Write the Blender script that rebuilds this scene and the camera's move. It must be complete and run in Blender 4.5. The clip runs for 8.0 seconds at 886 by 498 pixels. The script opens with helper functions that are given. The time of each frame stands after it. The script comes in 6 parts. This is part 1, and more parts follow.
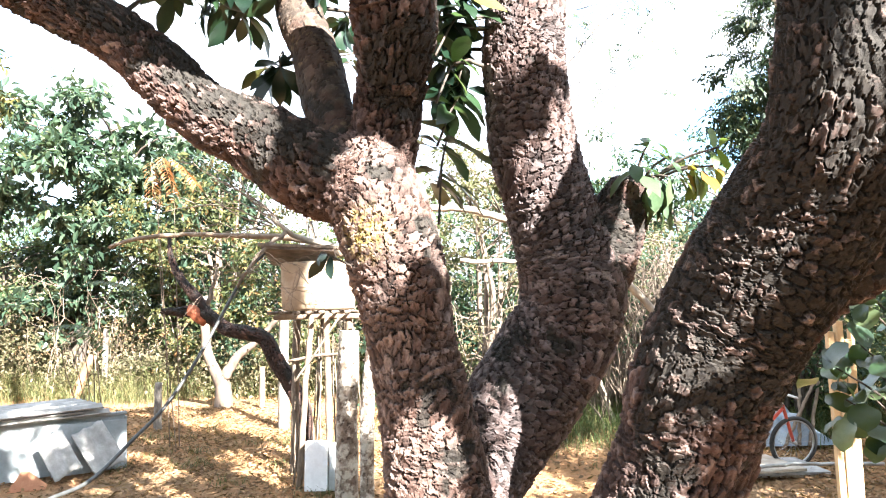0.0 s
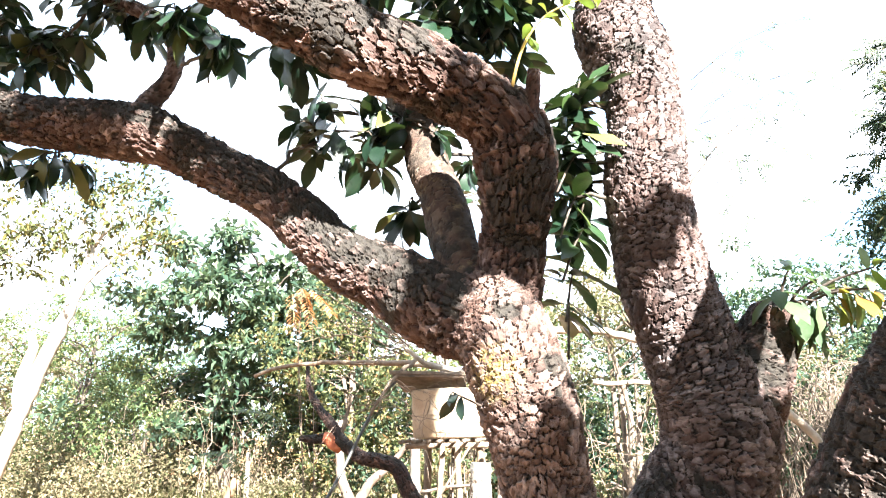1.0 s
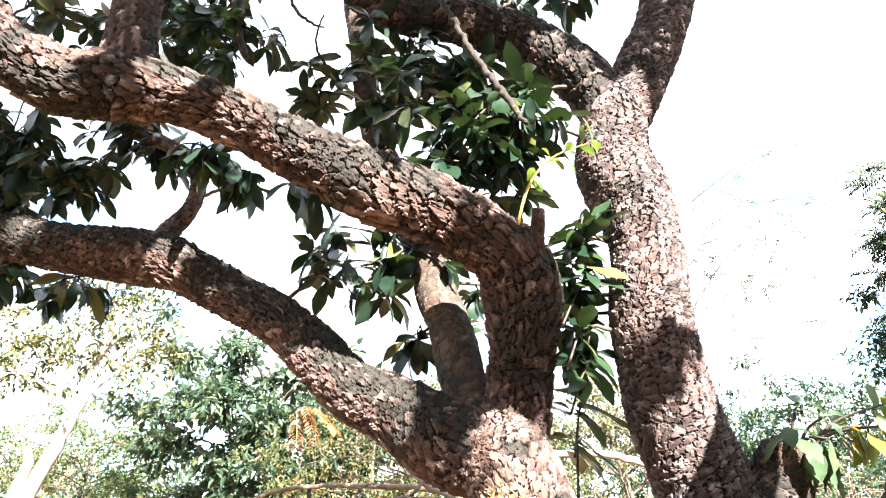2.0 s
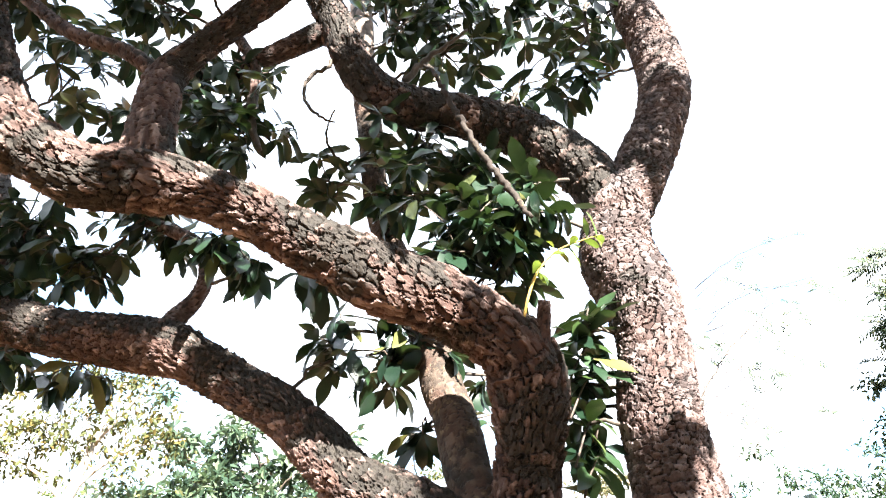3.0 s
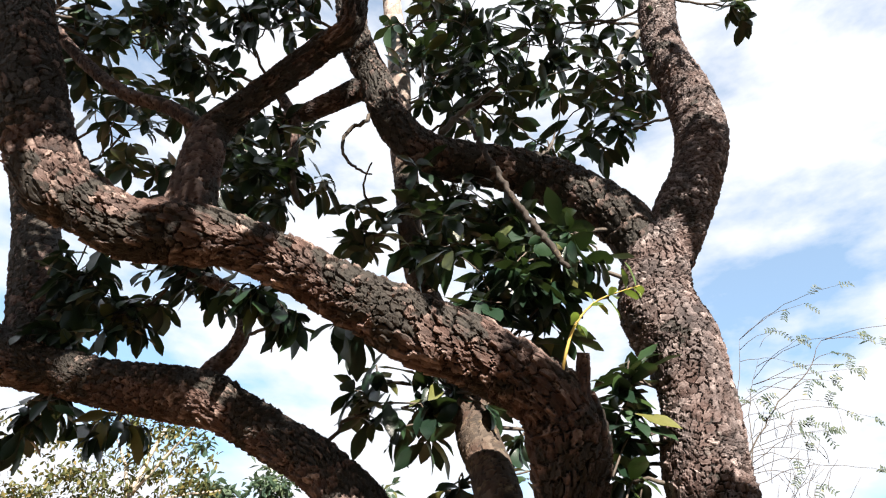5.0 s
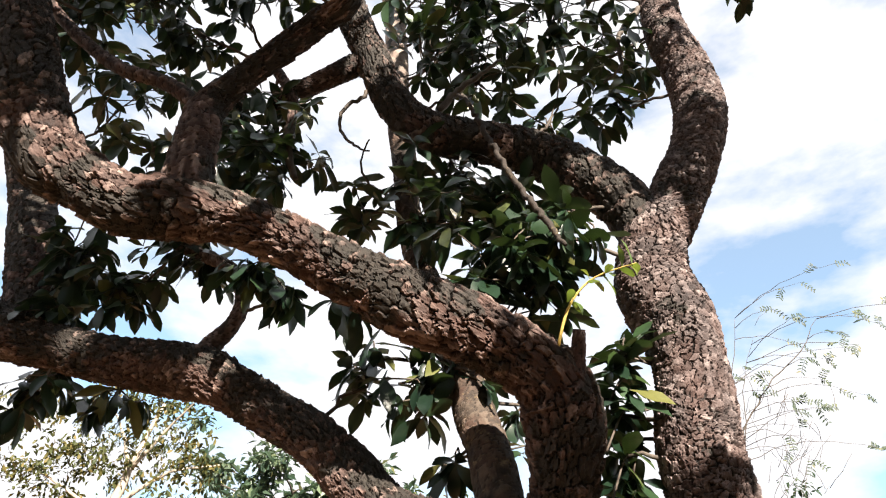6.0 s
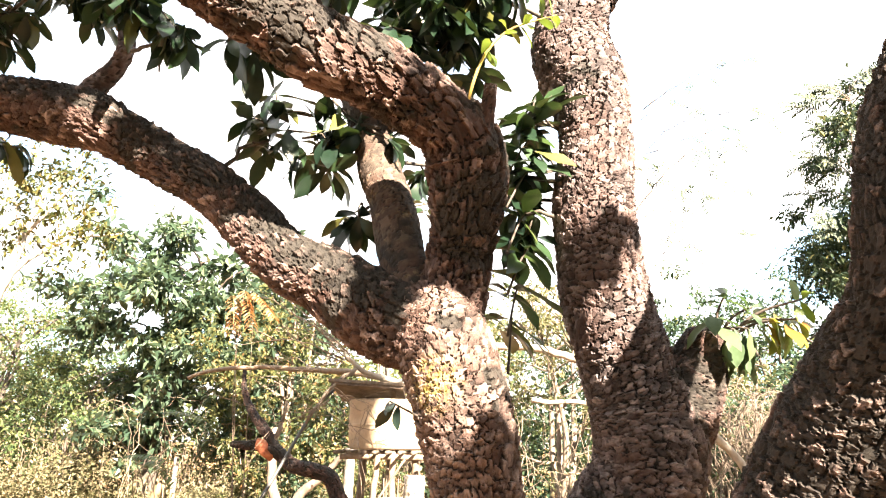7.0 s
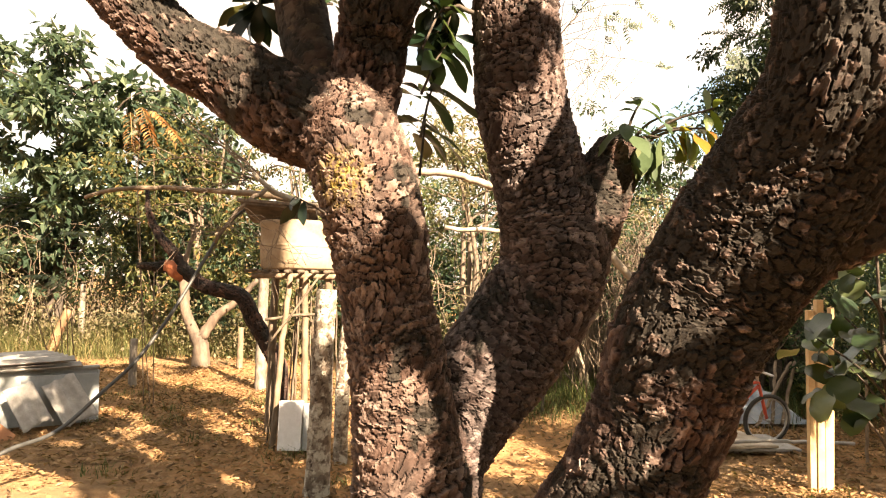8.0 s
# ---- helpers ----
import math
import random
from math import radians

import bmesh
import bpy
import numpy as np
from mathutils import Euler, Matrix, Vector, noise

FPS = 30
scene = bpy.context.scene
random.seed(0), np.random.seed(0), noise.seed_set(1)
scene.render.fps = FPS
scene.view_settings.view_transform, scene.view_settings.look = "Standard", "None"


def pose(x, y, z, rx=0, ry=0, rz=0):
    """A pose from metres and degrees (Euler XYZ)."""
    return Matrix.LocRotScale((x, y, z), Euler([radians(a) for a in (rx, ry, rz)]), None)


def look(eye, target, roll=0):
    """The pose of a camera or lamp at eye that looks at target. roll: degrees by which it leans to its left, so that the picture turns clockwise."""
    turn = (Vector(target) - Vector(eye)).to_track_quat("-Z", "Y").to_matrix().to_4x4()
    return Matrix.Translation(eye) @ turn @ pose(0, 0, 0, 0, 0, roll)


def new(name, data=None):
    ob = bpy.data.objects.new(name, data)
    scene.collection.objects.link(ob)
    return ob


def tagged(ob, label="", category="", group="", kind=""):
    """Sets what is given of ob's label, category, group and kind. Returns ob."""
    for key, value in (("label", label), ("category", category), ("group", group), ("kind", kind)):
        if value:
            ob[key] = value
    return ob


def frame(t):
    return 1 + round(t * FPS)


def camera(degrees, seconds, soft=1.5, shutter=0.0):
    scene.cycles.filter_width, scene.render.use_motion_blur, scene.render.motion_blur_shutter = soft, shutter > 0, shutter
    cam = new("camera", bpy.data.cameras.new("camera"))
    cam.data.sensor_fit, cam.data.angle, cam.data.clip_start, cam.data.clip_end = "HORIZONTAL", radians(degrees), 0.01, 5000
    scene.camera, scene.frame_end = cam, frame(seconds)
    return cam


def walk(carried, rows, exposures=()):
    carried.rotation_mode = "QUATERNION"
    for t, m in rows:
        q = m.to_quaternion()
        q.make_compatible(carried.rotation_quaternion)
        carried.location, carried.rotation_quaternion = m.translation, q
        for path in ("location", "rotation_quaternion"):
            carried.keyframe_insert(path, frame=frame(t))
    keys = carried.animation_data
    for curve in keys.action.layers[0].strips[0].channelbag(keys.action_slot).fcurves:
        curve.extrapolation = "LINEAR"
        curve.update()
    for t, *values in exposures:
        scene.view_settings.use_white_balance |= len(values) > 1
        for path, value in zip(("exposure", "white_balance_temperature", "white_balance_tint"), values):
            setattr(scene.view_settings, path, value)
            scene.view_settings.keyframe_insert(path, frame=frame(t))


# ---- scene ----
cam = camera(67.2, 8.0, 1.15)
PATH = [
    (0, (-0.029, 0.085, 1.587), (0.004, 2.077, 1.768), -1.2),
    (0.5, (-0.057, 0.087, 1.633), (-0.208, 2.056, 1.948), -1.2),
    (1, (-0.026, 0.049, 1.663), (-0.355, 1.949, 2.193), -1.3),
    (1.5, (-0.013, 0.002, 1.699), (-0.352, 1.84, 2.41), -0.9),
    (2.8, (-0.022, -0.082, 1.754), (-0.315, 1.621, 2.761), -0.6),
    (3, (-0.022, -0.082, 1.755), (-0.331, 1.59, 2.809), -0.3),
    (3.5, (-0.021, -0.081, 1.756), (-0.342, 1.526, 2.901), -0.0),
    (4, (-0.02, -0.082, 1.756), (-0.386, 1.495, 2.931), 0.8),
    (4.5, (-0.021, -0.082, 1.757), (-0.405, 1.507, 2.909), 1.4),
    (5.8, (-0.031, -0.075, 1.781), (-0.442, 1.453, 3.003), 1.8),
    (6, (-0.022, -0.081, 1.759), (-0.42, 1.526, 2.88), 1.7),
    (6.5, (-0.028, -0.012, 1.724), (-0.317, 1.768, 2.589), 1.3),
    (7, (-0.02, 0.064, 1.652), (-0.196, 1.974, 2.218), 1.0),
    (7.5, (-0.012, 0.138, 1.59), (-0.047, 2.105, 1.954), 1.5),
    (8, (0.0, 0.184, 1.521), (0.075, 2.18, 1.619), 1.1),
]
walk(cam, [(t, look(eye, target, roll)) for t, eye, target, roll in PATH],
     [(0, 3.82, 5850, 10), (0.5, 2.95, 5870, 10), (0.75, 3.51, 5900, 10), (1, 3.94, 5930, 10), (1.5, 3.81, 6000, 11), (3, 3.68, 6060, 11), (3.5, 2.66, 6270, 13), (4, 2.27, 6290, 12), (4.5, 2.25, 6290, 12), (6, 2.32, 6570, 13), (6.3, 2.64, 6770, 14), (6.5, 3.16, 6960, 15), (6.7, 3.64, 7070, 15), (7, 3.82, 7160, 15), (7.5, 3.18, 8160, 17), (8, 2.83, 8950, 18)])

# ---- light ----
SUN_ELEV, SUN_AZ = 34.0, (0.56, -0.83)     # towards the sun, behind and to the right of the first view
world = bpy.data.worlds.new("sky")
scene.world = world
world.use_nodes = True
wn, wl = world.node_tree.nodes, world.node_tree.links
wn.clear()
w_out = wn.new("ShaderNodeOutputWorld")
w_bg = wn.new("ShaderNodeBackground")
w_sky = wn.new("ShaderNodeTexSky")
w_sky.sky_type, w_sky.sun_disc = "NISHITA", False
w_sky.sun_elevation = radians(SUN_ELEV)
w_sky.sun_rotation = math.atan2(SUN_AZ[0], SUN_AZ[1])
w_sky.air_density, w_sky.dust_density = 1.0, 0.6
w_co = wn.new("ShaderNodeTexCoord")
w_map = wn.new("ShaderNodeMapping")
w_map.inputs["Scale"].default_value = (1.0, 1.0, 2.2)
w_map.inputs["Location"].default_value = (3.1, 0.4, 1.7)
w_noise = wn.new("ShaderNodeTexNoise")
w_noise.inputs["Scale"].default_value = 3.4
w_noise.inputs["Detail"].default_value = 7.0
w_noise.inputs["Roughness"].default_value = 0.55
w_ramp = wn.new("ShaderNodeValToRGB")
w_ramp.color_ramp.elements[0].position = 0.35
w_ramp.color_ramp.elements[1].position = 0.50
w_ramp.color_ramp.elements[0].color = (0.28, 0.28, 0.28, 1)
w_mix = wn.new("ShaderNodeMixRGB")
w_mix.inputs["Color2"].default_value = (4.5, 4.6, 4.7, 1)
wl.new(w_co.outputs["Generated"], w_map.inputs["Vector"])
wl.new(w_map.outputs["Vector"], w_noise.inputs["Vector"])
wl.new(w_noise.outputs["Fac"], w_ramp.inputs["Fac"])
wl.new(w_ramp.outputs["Color"], w_mix.inputs["Fac"])
w_gain = wn.new("ShaderNodeMixRGB")
w_gain.blend_type = "MULTIPLY"
w_gain.inputs["Fac"].default_value = 1.0
w_gain.inputs["Color2"].default_value = (0.78, 1.18, 1.22, 1)
wl.new(w_sky.outputs["Color"], w_gain.inputs["Color1"])
wl.new(w_gain.outputs["Color"], w_mix.inputs["Color1"])
wl.new(w_mix.outputs["Color"], w_bg.inputs["Color"])
w_bg.inputs["Strength"].default_value = 0.05
wl.new(w_bg.outputs["Background"], w_out.inputs["Surface"])

sun_data = bpy.data.lights.new("sun", "SUN")
sun_data.energy, sun_data.angle, sun_data.color = 5.0, radians(0.6), (1.0, 0.91, 0.78)
sun = new("sun", sun_data)
ce = math.cos(radians(SUN_ELEV))
S_DIR = Vector((SUN_AZ[0] * ce, SUN_AZ[1] * ce, math.sin(radians(SUN_ELEV)))).normalized()
sun.matrix_world = look(S_DIR * 50, (0, 0, 0))


# ---- materials ----
class Mat:
    """A small builder of node materials."""

    def __init__(self, name, rough=0.8, metal=0.0, spec=0.4):
        self.m = bpy.data.materials.new(name)
        self.m.use_nodes = True
        self.t = self.m.node_tree
        self.b = self.t.nodes["Principled BSDF"]
        self.b.inputs["Roughness"].default_value = rough
        self.b.inputs["Metallic"].default_value = metal
        self.b.inputs["Specular IOR Level"].default_value = spec
        self.co = self.t.nodes.new("ShaderNodeTexCoord").outputs["Object"]

    def n(self, kind, **inputs):
        node = self.t.nodes.new(kind)
        for k, v in inputs.items():
            self.put(node.inputs[k], v)
        return node

    def put(self, socket, v):
        if isinstance(v, bpy.types.NodeSocket):
            self.t.links.new(v, socket)
        else:
            socket.default_value = v

    def noise(self, scale, detail=4.0, rough=0.55, stretch=None):
        co = self.co
        if stretch:
            co = self.n("ShaderNodeMapping", Vector=co, Scale=stretch).outputs["Vector"]
        return self.n("ShaderNodeTexNoise", Vector=co, Scale=scale, Detail=detail, Roughness=rough).outputs["Fac"]

    def ramp(self, fac, *stops):
        node = self.n("ShaderNodeValToRGB", Fac=fac)
        e = node.color_ramp.elements
        while len(e) < len(stops):
            e.new(0.5)
        for el, (p, c) in zip(e, stops):
            el.position = p
            el.color = (*c, 1) if len(c) == 3 else c
        return node.outputs["Color"]

    def mix(self, fac, a, b, mode="MIX"):
        node = self.n("ShaderNodeMixRGB", Fac=fac)
        node.blend_type = mode
        for s, v in (("Color1", a), ("Color2", b)):
            self.put(node.inputs[s], (*v, 1) if isinstance(v, tuple) and len(v) == 3 else v)
        return node.outputs["Color"]

    def attr(self, name):
        node = self.t.nodes.new("ShaderNodeAttribute")
        node.attribute_name = name
        return node.outputs["Fac"]

    def island(self):
        return self.t.nodes.new("ShaderNodeNewGeometry").outputs["Random Per Island"]

    def rand(self):
        return self.t.nodes.new("ShaderNodeObjectInfo").outputs["Random"]

    def done(self, colour, bump=None, strength=0.3, dist=0.01, rough=None):
        self.put(self.b.inputs["Base Color"], (*colour, 1) if isinstance(colour, tuple) else colour)
        if bump is not None:
            bn = self.n("ShaderNodeBump", Height=bump, Strength=strength, Distance=dist)
            self.put(self.b.inputs["Normal"], bn.outputs["Normal"])
        if rough is not None:
            self.put(self.b.inputs["Roughness"], rough)
        return self.m


def bark_material(name, plates, furrow_shade, lichen, amount, rise=0.62):
    m = Mat(name, 0.82, 0.0, 0.35)
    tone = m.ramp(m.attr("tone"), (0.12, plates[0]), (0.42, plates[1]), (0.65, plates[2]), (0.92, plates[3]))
    fine = m.noise(140, 5, 0.65)
    tone = m.mix(0.32, tone, m.ramp(fine, (0.3, (0.35, 0.32, 0.3)), (0.7, (1, 1, 1))), "MULTIPLY")
    tone = m.mix(0.4, tone, m.ramp(m.noise(38, 6, 0.75), (0.35, (0.4, 0.36, 0.34)), (0.65, (1.15, 1.12, 1.1))), "MULTIPLY")
    patch = m.ramp(m.noise(7, 5, 0.6), (0.42, (0, 0, 0)), (0.62, (1, 1, 1)))
    tone = m.mix(patch, tone, m.mix(0.18, tone, (0.14, 0.060, 0.038)))
    # cracks go near black: dark inner bark with crack shade painted in
    col = m.mix(m.ramp(m.attr("ridge"), (0.15, (0, 0, 0)), (0.85, (1, 1, 1))), furrow_shade, tone)
    li = m.ramp(m.noise(11, 6, 0.7), (rise, (0, 0, 0)), (rise + 0.08, (amount, amount, amount)))
    col = m.mix(li, col, lichen)
    # dark moss and dirt in patches, which also paint shade onto the limbs
    grown = m.ramp(m.mix(0.55, m.attr("moss_shade"), m.noise(42, 6, 0.8)), (0.40, (0, 0, 0)), (0.54, (0.92, 0.92, 0.92)))
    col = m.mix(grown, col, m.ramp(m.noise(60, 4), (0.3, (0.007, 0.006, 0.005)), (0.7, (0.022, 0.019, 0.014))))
    # one patch of yellow lichen on the left stem
    near = m.n("ShaderNodeVectorMath", **{})
    near.operation = "DISTANCE"
    m.put(near.inputs[0], m.co)
    near.inputs[1].default_value = (-0.27, 2.42, 1.86)
    spot = m.mix(1.0, m.ramp(near.outputs["Value"], (0.03, (0.55, 0.55, 0.55)), (0.13, (0, 0, 0))), m.ramp(m.noise(45, 5, 0.7), (0.45, (0, 0, 0)), (0.6, (1, 1, 1))), "MULTIPLY")
    col = m.mix(spot, col, (0.40, 0.31, 0.06))
    return m.done(col, m.mix(0.5, m.noise(75, 6, 0.75), m.noise(240, 6, 0.7)), 0.6, 0.007)


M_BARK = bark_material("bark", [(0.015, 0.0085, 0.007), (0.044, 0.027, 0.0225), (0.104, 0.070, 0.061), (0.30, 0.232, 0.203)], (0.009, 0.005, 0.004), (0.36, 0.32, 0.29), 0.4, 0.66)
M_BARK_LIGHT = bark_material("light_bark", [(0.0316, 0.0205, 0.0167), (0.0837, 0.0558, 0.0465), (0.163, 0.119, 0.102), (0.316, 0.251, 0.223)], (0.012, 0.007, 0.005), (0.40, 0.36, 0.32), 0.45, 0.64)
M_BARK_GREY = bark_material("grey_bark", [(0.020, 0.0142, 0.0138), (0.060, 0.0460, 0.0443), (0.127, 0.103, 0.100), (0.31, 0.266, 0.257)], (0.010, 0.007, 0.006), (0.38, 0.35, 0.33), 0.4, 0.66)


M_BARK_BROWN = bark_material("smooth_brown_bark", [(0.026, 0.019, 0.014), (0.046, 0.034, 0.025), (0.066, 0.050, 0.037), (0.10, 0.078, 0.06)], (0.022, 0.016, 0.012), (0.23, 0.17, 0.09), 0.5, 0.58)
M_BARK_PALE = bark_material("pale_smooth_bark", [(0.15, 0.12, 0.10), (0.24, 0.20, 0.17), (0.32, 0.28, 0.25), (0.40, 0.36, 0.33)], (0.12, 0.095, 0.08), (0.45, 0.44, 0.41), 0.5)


def smooth_bark(name, dark, light, scale=18.0):
    m = Mat(name, 0.75)
    n1 = m.noise(scale, 6, 0.65, (1, 1, 0.45))
    return m.done(m.ramp(n1, (0.3, dark), (0.52, tuple((a + b) / 2 for a, b in zip(dark, light))), (0.7, light)), m.noise(scale * 6, 5), 0.5, 0.006)


M_TWIG = smooth_bark("twig_bark", (0.030, 0.023, 0.018), (0.10, 0.080, 0.062), 30)
M_PALE = smooth_bark("pale_bark", (0.15, 0.12, 0.085), (0.38, 0.34, 0.28), 9)
M_LICHEN_POST = smooth_bark("lichen_bark", (0.06, 0.045, 0.035), (0.28, 0.25, 0.21), 16)
M_BURNT = smooth_bark("burnt_bark", (0.008, 0.006, 0.005), (0.075, 0.042, 0.03), 9)
M_DRYTWIG = smooth_bark("dry_twig", (0.06, 0.043, 0.032), (0.19, 0.15, 0.11), 20)
M_STRAWTWIG = smooth_bark("straw_twig", (0.07, 0.050, 0.036), (0.27, 0.21, 0.155), 3)
M_STUMP = smooth_bark("red_stump_bark", (0.10, 0.05, 0.028), (0.34, 0.20, 0.11), 5)
M_FORK = smooth_bark("fork_bark", (0.035, 0.025, 0.02), (0.18, 0.135, 0.10), 7)
M_POLE = smooth_bark("dry_pole", (0.085, 0.058, 0.038), (0.25, 0.19, 0.135), 14)
M_YELLOWTWIG = smooth_bark("young_twig", (0.30, 0.16, 0.05), (0.50, 0.42, 0.10), 20)


def leaf_material(name, *stops, gloss=0.35, thin=0.35, per_object=False, glow=(0.30, 0.42, 0.05)):
    m = Mat(name, gloss, 0.0, 0.5 if gloss < 0.45 else 0.2)
    r = m.rand() if per_object else m.island()
    col = m.ramp(r, *stops)
    col = m.mix(0.35, col, m.ramp(m.noise(45, 3), (0.3, (0.45, 0.5, 0.4)), (0.7, (1, 1, 1))), "MULTIPLY")
    m.done(col, m.noise(90, 3), 0.25, 0.003)
    tr = m.n("ShaderNodeBsdfTranslucent", Color=m.mix(0.5, col, glow, "MIX"))
    mx = m.n("ShaderNodeMixShader", Fac=thin)
    out = m.t.nodes["Material Output"]
    m.t.links.new(m.b.outputs[0], mx.inputs[1])
    m.t.links.new(tr.outputs[0], mx.inputs[2])
    m.t.links.new(mx.outputs[0], out.inputs["Surface"])
    return m.m


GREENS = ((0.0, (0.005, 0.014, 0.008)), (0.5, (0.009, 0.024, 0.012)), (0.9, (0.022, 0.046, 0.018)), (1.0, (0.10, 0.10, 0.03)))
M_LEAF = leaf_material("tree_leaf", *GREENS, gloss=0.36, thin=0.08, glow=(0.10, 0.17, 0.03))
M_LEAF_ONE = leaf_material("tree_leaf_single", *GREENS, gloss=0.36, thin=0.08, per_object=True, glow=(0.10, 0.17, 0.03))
M_LEAF_YOUNG = leaf_material("young_leaf", (0.0, (0.055, 0.100, 0.020)), (0.6, (0.10, 0.145, 0.028)), (1.0, (0.19, 0.165, 0.03)), gloss=0.4, thin=0.25, per_object=True)
M_LEAF_RUST = leaf_material("turning_leaf", (0.0, (0.055, 0.090, 0.028)), (0.5, (0.17, 0.135, 0.025)), (1.0, (0.27, 0.095, 0.02)), gloss=0.45, thin=0.25, per_object=True)
M_LEAF_ROUND = leaf_material("round_leaf", (0.0, (0.014, 0.034, 0.018)), (0.75, (0.040, 0.075, 0.036)), (1.0, (0.20, 0.24, 0.12)), gloss=0.3, thin=0.2, per_object=True)
M_BUSH = leaf_material("bush_leaf", (0.0, (0.026, 0.050, 0.022)), (0.5, (0.056, 0.088, 0.034)), (0.85, (0.115, 0.140, 0.055)), (1.0, (0.20, 0.18, 0.08)), gloss=0.5, thin=0.3, glow=(0.24, 0.28, 0.09))
M_BUSH_DARK = leaf_material("dark_leaf", (0.0, (0.014, 0.032, 0.020)), (0.6, (0.032, 0.060, 0.037)), (0.95, (0.072, 0.105, 0.060)), (1.0, (0.17, 0.165, 0.06)), gloss=0.48, thin=0.22, glow=(0.16, 0.24, 0.08))
M_BUSH_TALL = leaf_material("broad_leaf", (0.0, (0.018, 0.038, 0.024)), (0.6, (0.038, 0.066, 0.040)), (0.95, (0.088, 0.118, 0.066)), (1.0, (0.19, 0.18, 0.07)), gloss=0.42, thin=0.25, glow=(0.16, 0.24, 0.09))
M_BUSH_FEATHER = leaf_material("narrow_leaf", (0.0, (0.010, 0.022, 0.013)), (0.6, (0.024, 0.042, 0.023)), (0.9, (0.055, 0.074, 0.036)), (1.0, (0.14, 0.13, 0.05)), gloss=0.5, thin=0.2, glow=(0.09, 0.12, 0.04))
M_BUSH_YELLOW = leaf_material("yellow_leaf", (0.0, (0.028, 0.040, 0.017)), (0.5, (0.058, 0.068, 0.026)), (0.85, (0.125, 0.115, 0.045)), (1.0, (0.24, 0.12, 0.055)), gloss=0.5, thin=0.3, glow=(0.24, 0.28, 0.09))
M_BUSH_PALE = leaf_material("pale_leaf", (0.0, (0.055, 0.062, 0.030)), (0.5, (0.105, 0.102, 0.052)), (0.8, (0.19, 0.162, 0.098)), (1.0, (0.27, 0.21, 0.14)), gloss=0.5, thin=0.3, glow=(0.24, 0.28, 0.09))
M_GRASS = leaf_material("grass_blade", (0.0, (0.035, 0.050, 0.018)), (0.4, (0.080, 0.095, 0.034)), (0.75, (0.155, 0.145, 0.064)), (1.0, (0.27, 0.21, 0.115)), gloss=0.6, thin=0.25, glow=(0.3, 0.28, 0.12))
M_GREENGRASS = leaf_material("green_grass", (0.0, (0.030, 0.052, 0.016)), (0.6, (0.062, 0.095, 0.030)), (1.0, (0.20, 0.18, 0.075)), gloss=0.55, thin=0.25, glow=(0.2, 0.25, 0.07))
M_LEAF_MID = leaf_material("soft_green_leaf", (0.0, (0.040, 0.072, 0.040)), (0.6, (0.062, 0.098, 0.052)), (1.0, (0.09, 0.11, 0.045)), gloss=0.5, thin=0.3, per_object=True, glow=(0.10, 0.18, 0.04))
M_LITTER = leaf_material("dry_leaf", (0.0, (0.078, 0.040, 0.021)), (0.4, (0.18, 0.100, 0.051)), (0.8, (0.27, 0.157, 0.081)), (1.0, (0.36, 0.235, 0.135)), gloss=0.7, thin=0.1)


def ground_material():
    m = Mat("red_soil", 0.95, 0.0, 0.2)
    n1 = m.noise(0.55, 6, 0.6)
    n2 = m.noise(9.0, 6, 0.7)
    soil = m.ramp(n2, (0.25, (0.22, 0.108, 0.048)), (0.5, (0.33, 0.18, 0.082)), (0.75, (0.43, 0.265, 0.135)))
    soil = m.mix(0.5, soil, m.ramp(m.noise(60, 5, 0.7), (0.3, (0.55, 0.5, 0.45)), (0.7, (1, 1, 1))), "MULTIPLY")
    humus = m.ramp(n2, (0.3, (0.13, 0.085, 0.05)), (0.7, (0.26, 0.17, 0.095)))
    col = m.mix(m.ramp(n1, (0.45, (0, 0, 0)), (0.62, (1, 1, 1))), soil, humus)
    return m.done(col, m.mix(0.5, n2, m.noise(70, 6, 0.7)), 0.8, 0.03)


M_GROUND = ground_material()


def plain_material(name, dark, light, rough=0.7, scale=8.0, metal=0.0, bump=0.25):
    m = Mat(name, rough, metal)
    c = m.ramp(m.noise(scale, 6, 0.65), (0.3, dark), (0.7, light))
    c = m.mix(0.25, c, m.ramp(m.noise(scale * 9, 4), (0.3, (0.5, 0.48, 0.45)), (0.7, (1, 1, 1))), "MULTIPLY")
    return m.done(c, m.noise(scale * 14, 5), bump, 0.004)


M_TANK = plain_material("tank_fibre_cement", (0.24, 0.17, 0.105), (0.44, 0.36, 0.27), 0.75, 4.0)
M_CEMENT = plain_material("grey_fibre_cement", (0.22, 0.245, 0.255), (0.37, 0.40, 0.41), 0.8, 3.0)
M_CEMENT_OLD = plain_material("weathered_fibre_cement", (0.20, 0.195, 0.185), (0.44, 0.43, 0.41), 0.85, 7.0)
M_SAWN = plain_material("sawn_timber", (0.40, 0.27, 0.14), (0.62, 0.46, 0.27), 0.75, 5.0)
M_BOARD = plain_material("weathered_board", (0.30, 0.24, 0.18), (0.55, 0.50, 0.42), 0.8, 6.0)
M_WHITE = plain_material("white_plastic", (0.66, 0.68, 0.70), (0.82, 0.83, 0.84), 0.45, 3.0, 0, 0.05)
M_HOSE = plain_material("grey_hose", (0.025, 0.026, 0.025), (0.06, 0.062, 0.06), 0.5, 20.0)
M_RUBBER = plain_material("tyre_rubber", (0.015, 0.015, 0.015), (0.05, 0.048, 0.045), 0.75, 20.0)
